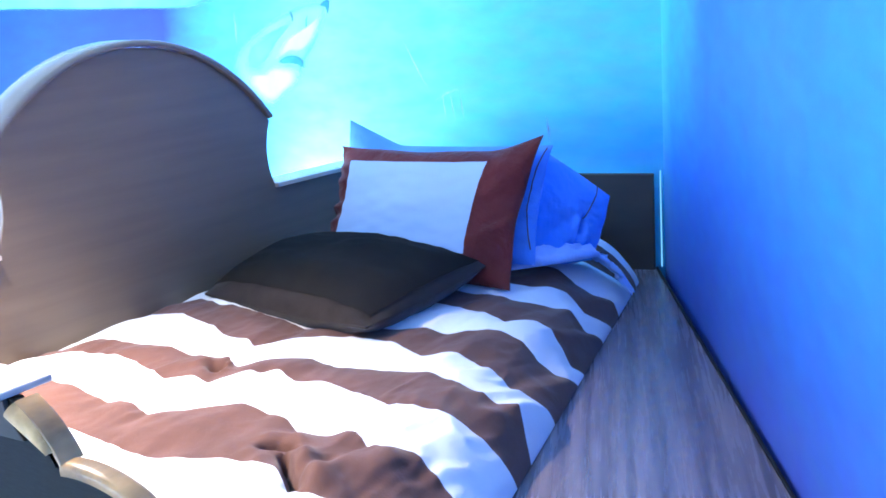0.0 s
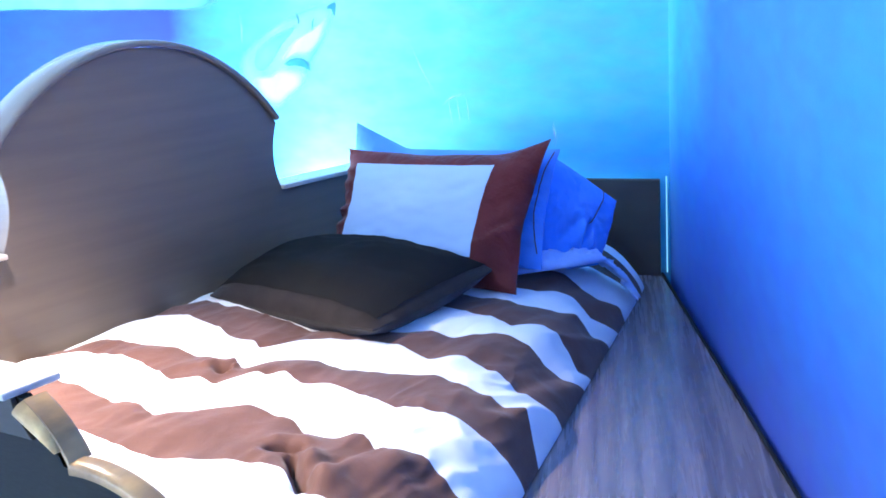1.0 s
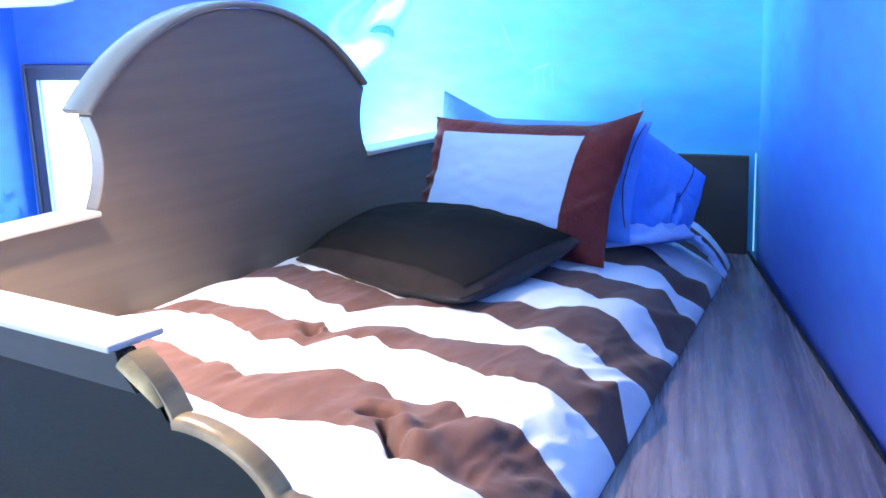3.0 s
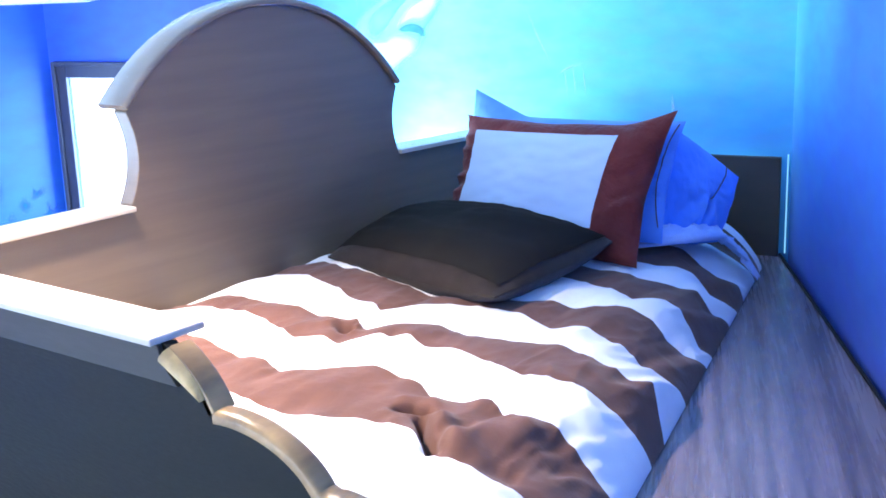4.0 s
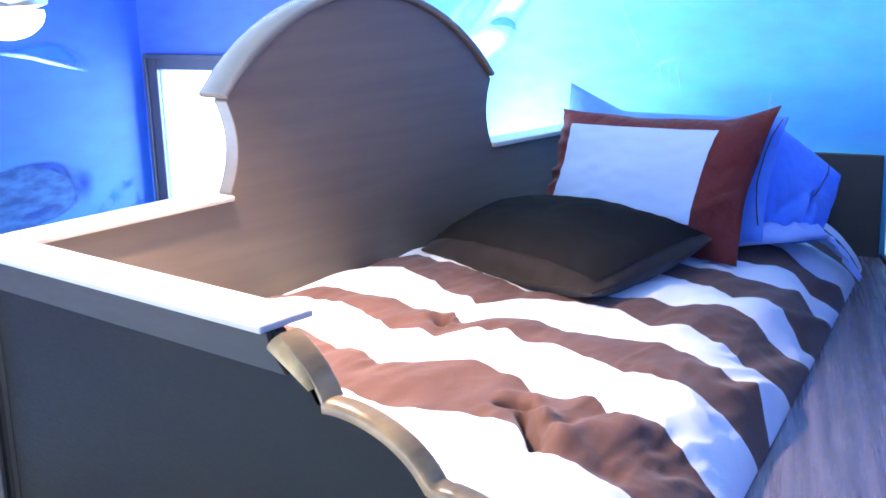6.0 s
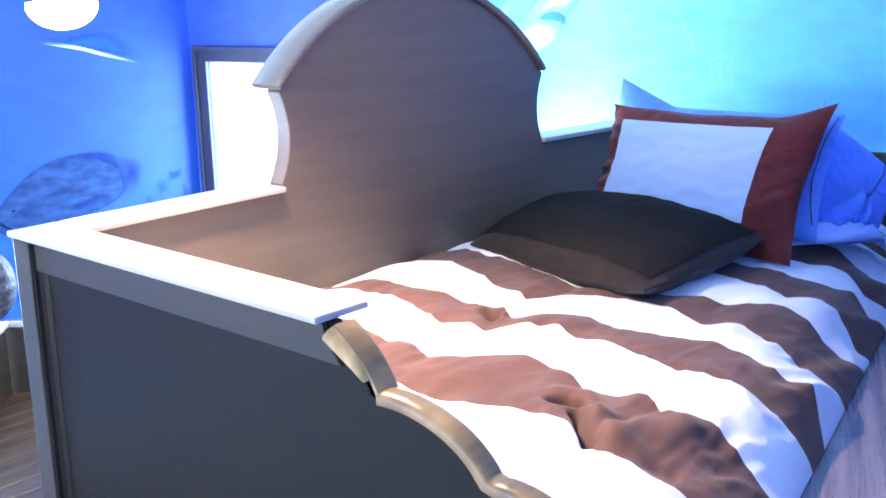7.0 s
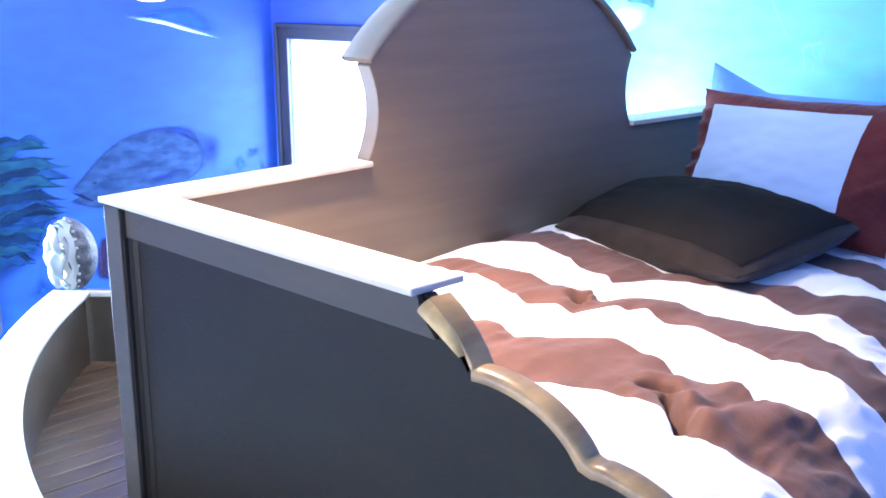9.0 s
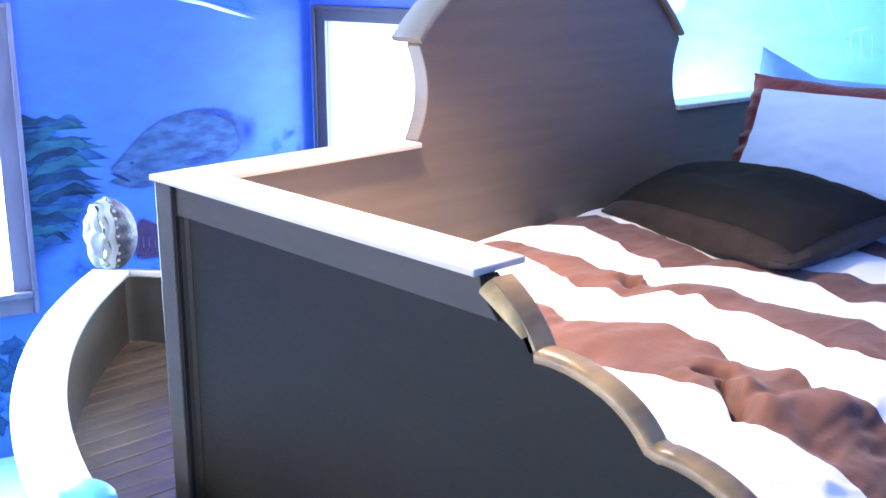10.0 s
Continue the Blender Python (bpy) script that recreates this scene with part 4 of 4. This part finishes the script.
figure("painted_shark", wall_n, [(1.325, 2.405), (1.42, 2.405), (1.51, 2.375), (1.62, 2.325), (1.73, 2.255), (1.79, 2.20), (1.81, 2.12), (1.76, 2.04), (1.64, 1.965), (1.55, 2.02), (1.485, 2.08), (1.455, 2.15), (1.38, 2.25), (1.345, 2.33)], SHARK, "pale shark head in the mural", rings=10)
figure("painted_back", wall_n, [(1.47, 2.345), (1.56, 2.325), (1.66, 2.275), (1.74, 2.21), (1.755, 2.12), (1.70, 2.10), (1.63, 2.16), (1.56, 2.25)], BACK, "grey-blue back of the shark", 0.0038, 10)
figure("painted_cheek", wall_n, [(1.355, 2.35), (1.42, 2.315), (1.50, 2.275), (1.56, 2.235), (1.605, 2.165), (1.54, 2.19), (1.465, 2.195), (1.40, 2.255)], BELLY, "pale cheek", 0.0042, 10)
figure("painted_jaw", wall_n, [(1.60, 2.15), (1.49, 2.135), (1.485, 2.08), (1.55, 2.03), (1.64, 1.975), (1.735, 2.05), (1.74, 2.11), (1.66, 2.12)], BELLY, "white lower jaw", 0.0045, 10)
figure("painted_mouth", wall_n, [(1.595, 2.165), (1.555, 2.188), (1.50, 2.190), (1.46, 2.168), (1.452, 2.125), (1.475, 2.140), (1.53, 2.152), (1.575, 2.152)], MOUTH, "blue-shaded open mouth", 0.006, 10)
figure("painted_eye", wall_n, [(1.512, 2.372), (1.498, 2.355), (1.494, 2.330), (1.502, 2.318), (1.505, 2.340)], INK, "small dark eye", 0.006)
figure("painted_nostril", wall_n, [(1.428, 2.348), (1.441, 2.328), (1.444, 2.288), (1.436, 2.300), (1.434, 2.325)], MOUTH, "thin nostril line", 0.006)
figure("painted_snout", wall_n, [(1.325, 2.404), (1.362, 2.395), (1.372, 2.378), (1.345, 2.372), (1.336, 2.335)], MOUTH, "shaded tip of the snout", 0.006)
figure("painted_gill", wall_n, [(1.775, 2.40), (1.757, 2.33), (1.765, 2.24), (1.775, 2.23), (1.770, 2.33)], FAINT_LINE, "faint pale line", 0.0036)
figure("painted_mast", wall_n, [(1.02, 2.24), (0.97, 2.12), (0.915, 2.02), (0.925, 2.02), (0.98, 2.12), (1.03, 2.24)], FAINT_LINE, "faint pale line", 0.0035)
figure("painted_wreck", wall_n, [(0.905, 1.985), (0.86, 2.025), (0.795, 2.035), (0.795, 2.022), (0.86, 2.01), (0.90, 1.975)], FAINT_LINE, "faint pale rigging", 0.0035)
for s0 in (0.875, 0.84, 0.80):
    figure("painted_rigging", wall_n, [(s0, 2.02), (s0 - 0.006, 1.97), (s0 - 0.012, 1.90), (s0 - 0.022, 1.90), (s0 - 0.014, 1.97), (s0 - 0.008, 2.02)], FAINT_LINE, "faint pale rigging", 0.0035)
figure("painted_wake", wall_n, [(0.445, 1.935), (0.435, 1.89), (0.425, 1.84), (0.44, 1.80), (0.45, 1.85), (0.455, 1.90)], FAINT_LINE, "faint pale line", 0.0035)

figure("painted_grouper", wall_w, [(1.025, 1.305), (0.98, 1.355), (0.89, 1.445), (0.81, 1.505), (0.71, 1.548), (0.56, 1.568), (0.43, 1.548), (0.38, 1.48), (0.36, 1.37), (0.44, 1.300), (0.57, 1.262), (0.70, 1.225), (0.80, 1.205), (0.90, 1.200), (0.98, 1.220), (1.035, 1.248), (0.985, 1.272)], GROUPER, "mottled grey-blue grouper in the mural", rings=10)
figure("painted_tail", wall_w, [(0.42, 1.53), (0.33, 1.535), (0.27, 1.48), (0.285, 1.38), (0.34, 1.325), (0.42, 1.37)], FIN, "dim tail fin", 0.0025, 10)
figure("painted_back_fin", wall_w, [(0.72, 1.555), (0.56, 1.575), (0.41, 1.555), (0.37, 1.45), (0.43, 1.505), (0.56, 1.535)], FIN, "dark spines along the back", 0.0042, 10)
figure("painted_lip", wall_w, [(1.025, 1.298), (0.97, 1.282), (0.915, 1.243), (0.925, 1.238), (0.97, 1.262)], DARK, "dark mouth line", 0.0045)
figure("painted_fish_eye", wall_w, [(0.922, 1.328), (0.910, 1.337), (0.896, 1.332), (0.908, 1.324)], DARK, "small dark eye", 0.0045)
figure("painted_fin", wall_w, [(0.70, 1.315), (0.57, 1.345), (0.48, 1.355), (0.51, 1.310), (0.65, 1.290)], FIN, "dim side fin", 0.0045, 10)
figure("painted_ray", wall_w, [(0.735, 2.09), (0.535, 2.12), (0.355, 2.11), (0.215, 1.97), (0.375, 2.00), (0.535, 2.05)], RAY, "dark ray shape", 0.002)
figure("painted_ray_edge", wall_w, [(0.735, 2.082), (0.595, 2.072), (0.435, 2.025), (0.235, 1.95), (0.415, 1.995), (0.555, 2.042)], PALE_LINE, "pale edge of the ray", 0.0035)
# kelp: a dim mass beside the window, and ragged fronds with dark hooked tips that reach from it towards the fish
figure("painted_kelp", wall_w, [(1.42, 1.56), (1.30, 1.57), (1.20, 1.50), (1.13, 1.42), (1.12, 1.30), (1.06, 1.22), (1.12, 1.12), (1.16, 1.02), (1.24, 0.95), (1.42, 0.92)], KELP_BED, "dim blue-green kelp bed", 0.0022, 10)
for i in range(20):
    z = 1.535 - 0.029 * i + random.uniform(-0.012, 0.012)
    reach = (0.17 + 0.20 * math.sin(math.pi * min(1.0, (i + 3) / 21)) ** 0.8) * random.uniform(0.70, 1.05)
    rise, wide, bend = random.uniform(0.015, 0.075), random.uniform(0.016, 0.036), random.uniform(0, 6)
    up_side, low_side = [], []
    for k in range(12):
        u = k / 11
        s_k = 1.41 - (reach + 0.03) * u
        mid_z = z + rise * (u + 0.35 * math.sin(6.0 * u + bend)) - 0.10 * max(0.0, u - 0.74)
        half_w = wide * (1 - u ** 2.2) ** 0.8 * (1 + 0.45 * math.sin(13 * u + bend)) + 0.003
        up_side.append((s_k, mid_z + half_w))
        low_side.append((s_k - 0.012, mid_z - half_w * 0.8))
    figure("painted_kelp", wall_w, up_side + low_side[::-1], (KELP, KELP_PALE, KELP_TEAL)[(i * 7) % 3], "dark green-blue kelp frond", 0.0025 + 0.0002 * i)
SPONGE = paint("sponge_paint", (0.040, 0.026, 0.085), (0.022, 0.015, 0.055), 9.0, soft=0.3)
RIB = paint("sponge_rib_paint", (0.085, 0.055, 0.14), (0.05, 0.032, 0.10), 12.0, soft=0.8)
figure("painted_sponge", wall_w, [(0.93, 0.86), (0.93, 1.00), (0.90, 1.075), (0.84, 1.055), (0.78, 1.01), (0.74, 0.93), (0.75, 0.86)], SPONGE, "dark mauve ribbed sponge in the mural", 0.0068, 10)
for i in range(6):
    s0 = 0.915 - 0.028 * i
    figure("painted_rib", wall_w, [(s0, 0.88), (s0 + 0.004, 0.95), (s0 - 0.004, 1.03 - 0.012 * i), (s0 - 0.014, 1.02 - 0.012 * i), (s0 - 0.008, 0.95), (s0 - 0.010, 0.88)], RIB, "pale rib of the sponge", 0.0074)
for i in range(44):
    s0, z0 = random.uniform(0.5, 1.75), random.uniform(0.15, 1.0)
    if s0 > 1.2:
        z0 = min(z0, random.uniform(0.15, 0.62))
    r = random.uniform(0.05, 0.14)
    figure("painted_coral", wall_w, [(s0 + r * (0.5 + 0.8 * random.random()) * math.cos(a * 0.48), z0 + r * (0.4 + 0.8 * random.random()) * math.sin(a * 0.48)) for a in range(13)], (REEF, FAR_REEF, KELP_PALE)[i % 3], "blue coral growth", 0.002 + 0.0001 * i)
for s0, z0, r in ((0.135, 1.40, 0.055), (0.195, 1.35, 0.05), (0.275, 1.26, 0.07), (0.08, 1.30, 0.06)):
    figure("painted_coral", wall_w, [(s0 + r * (0.5 + 0.8 * random.random()) * math.cos(a * 0.42), z0 + r * (0.4 + 0.8 * random.random()) * math.sin(a * 0.42)) for a in range(15)], FAR_REEF, "faint blue-green coral growth", 0.0022)
figure("painted_surface", wall_n, [(1.85, 2.42), (2.3, 2.405), (2.9, 2.43), (3.5, 2.44), (3.5, 2.70), (2.7, 2.72), (2.0, 2.70)], paint("surf_paint", (0.30, 0.72, 0.86), (0.20, 0.60, 0.84), 3.0, soft=0.15), "pale lit water surface", 0.002)
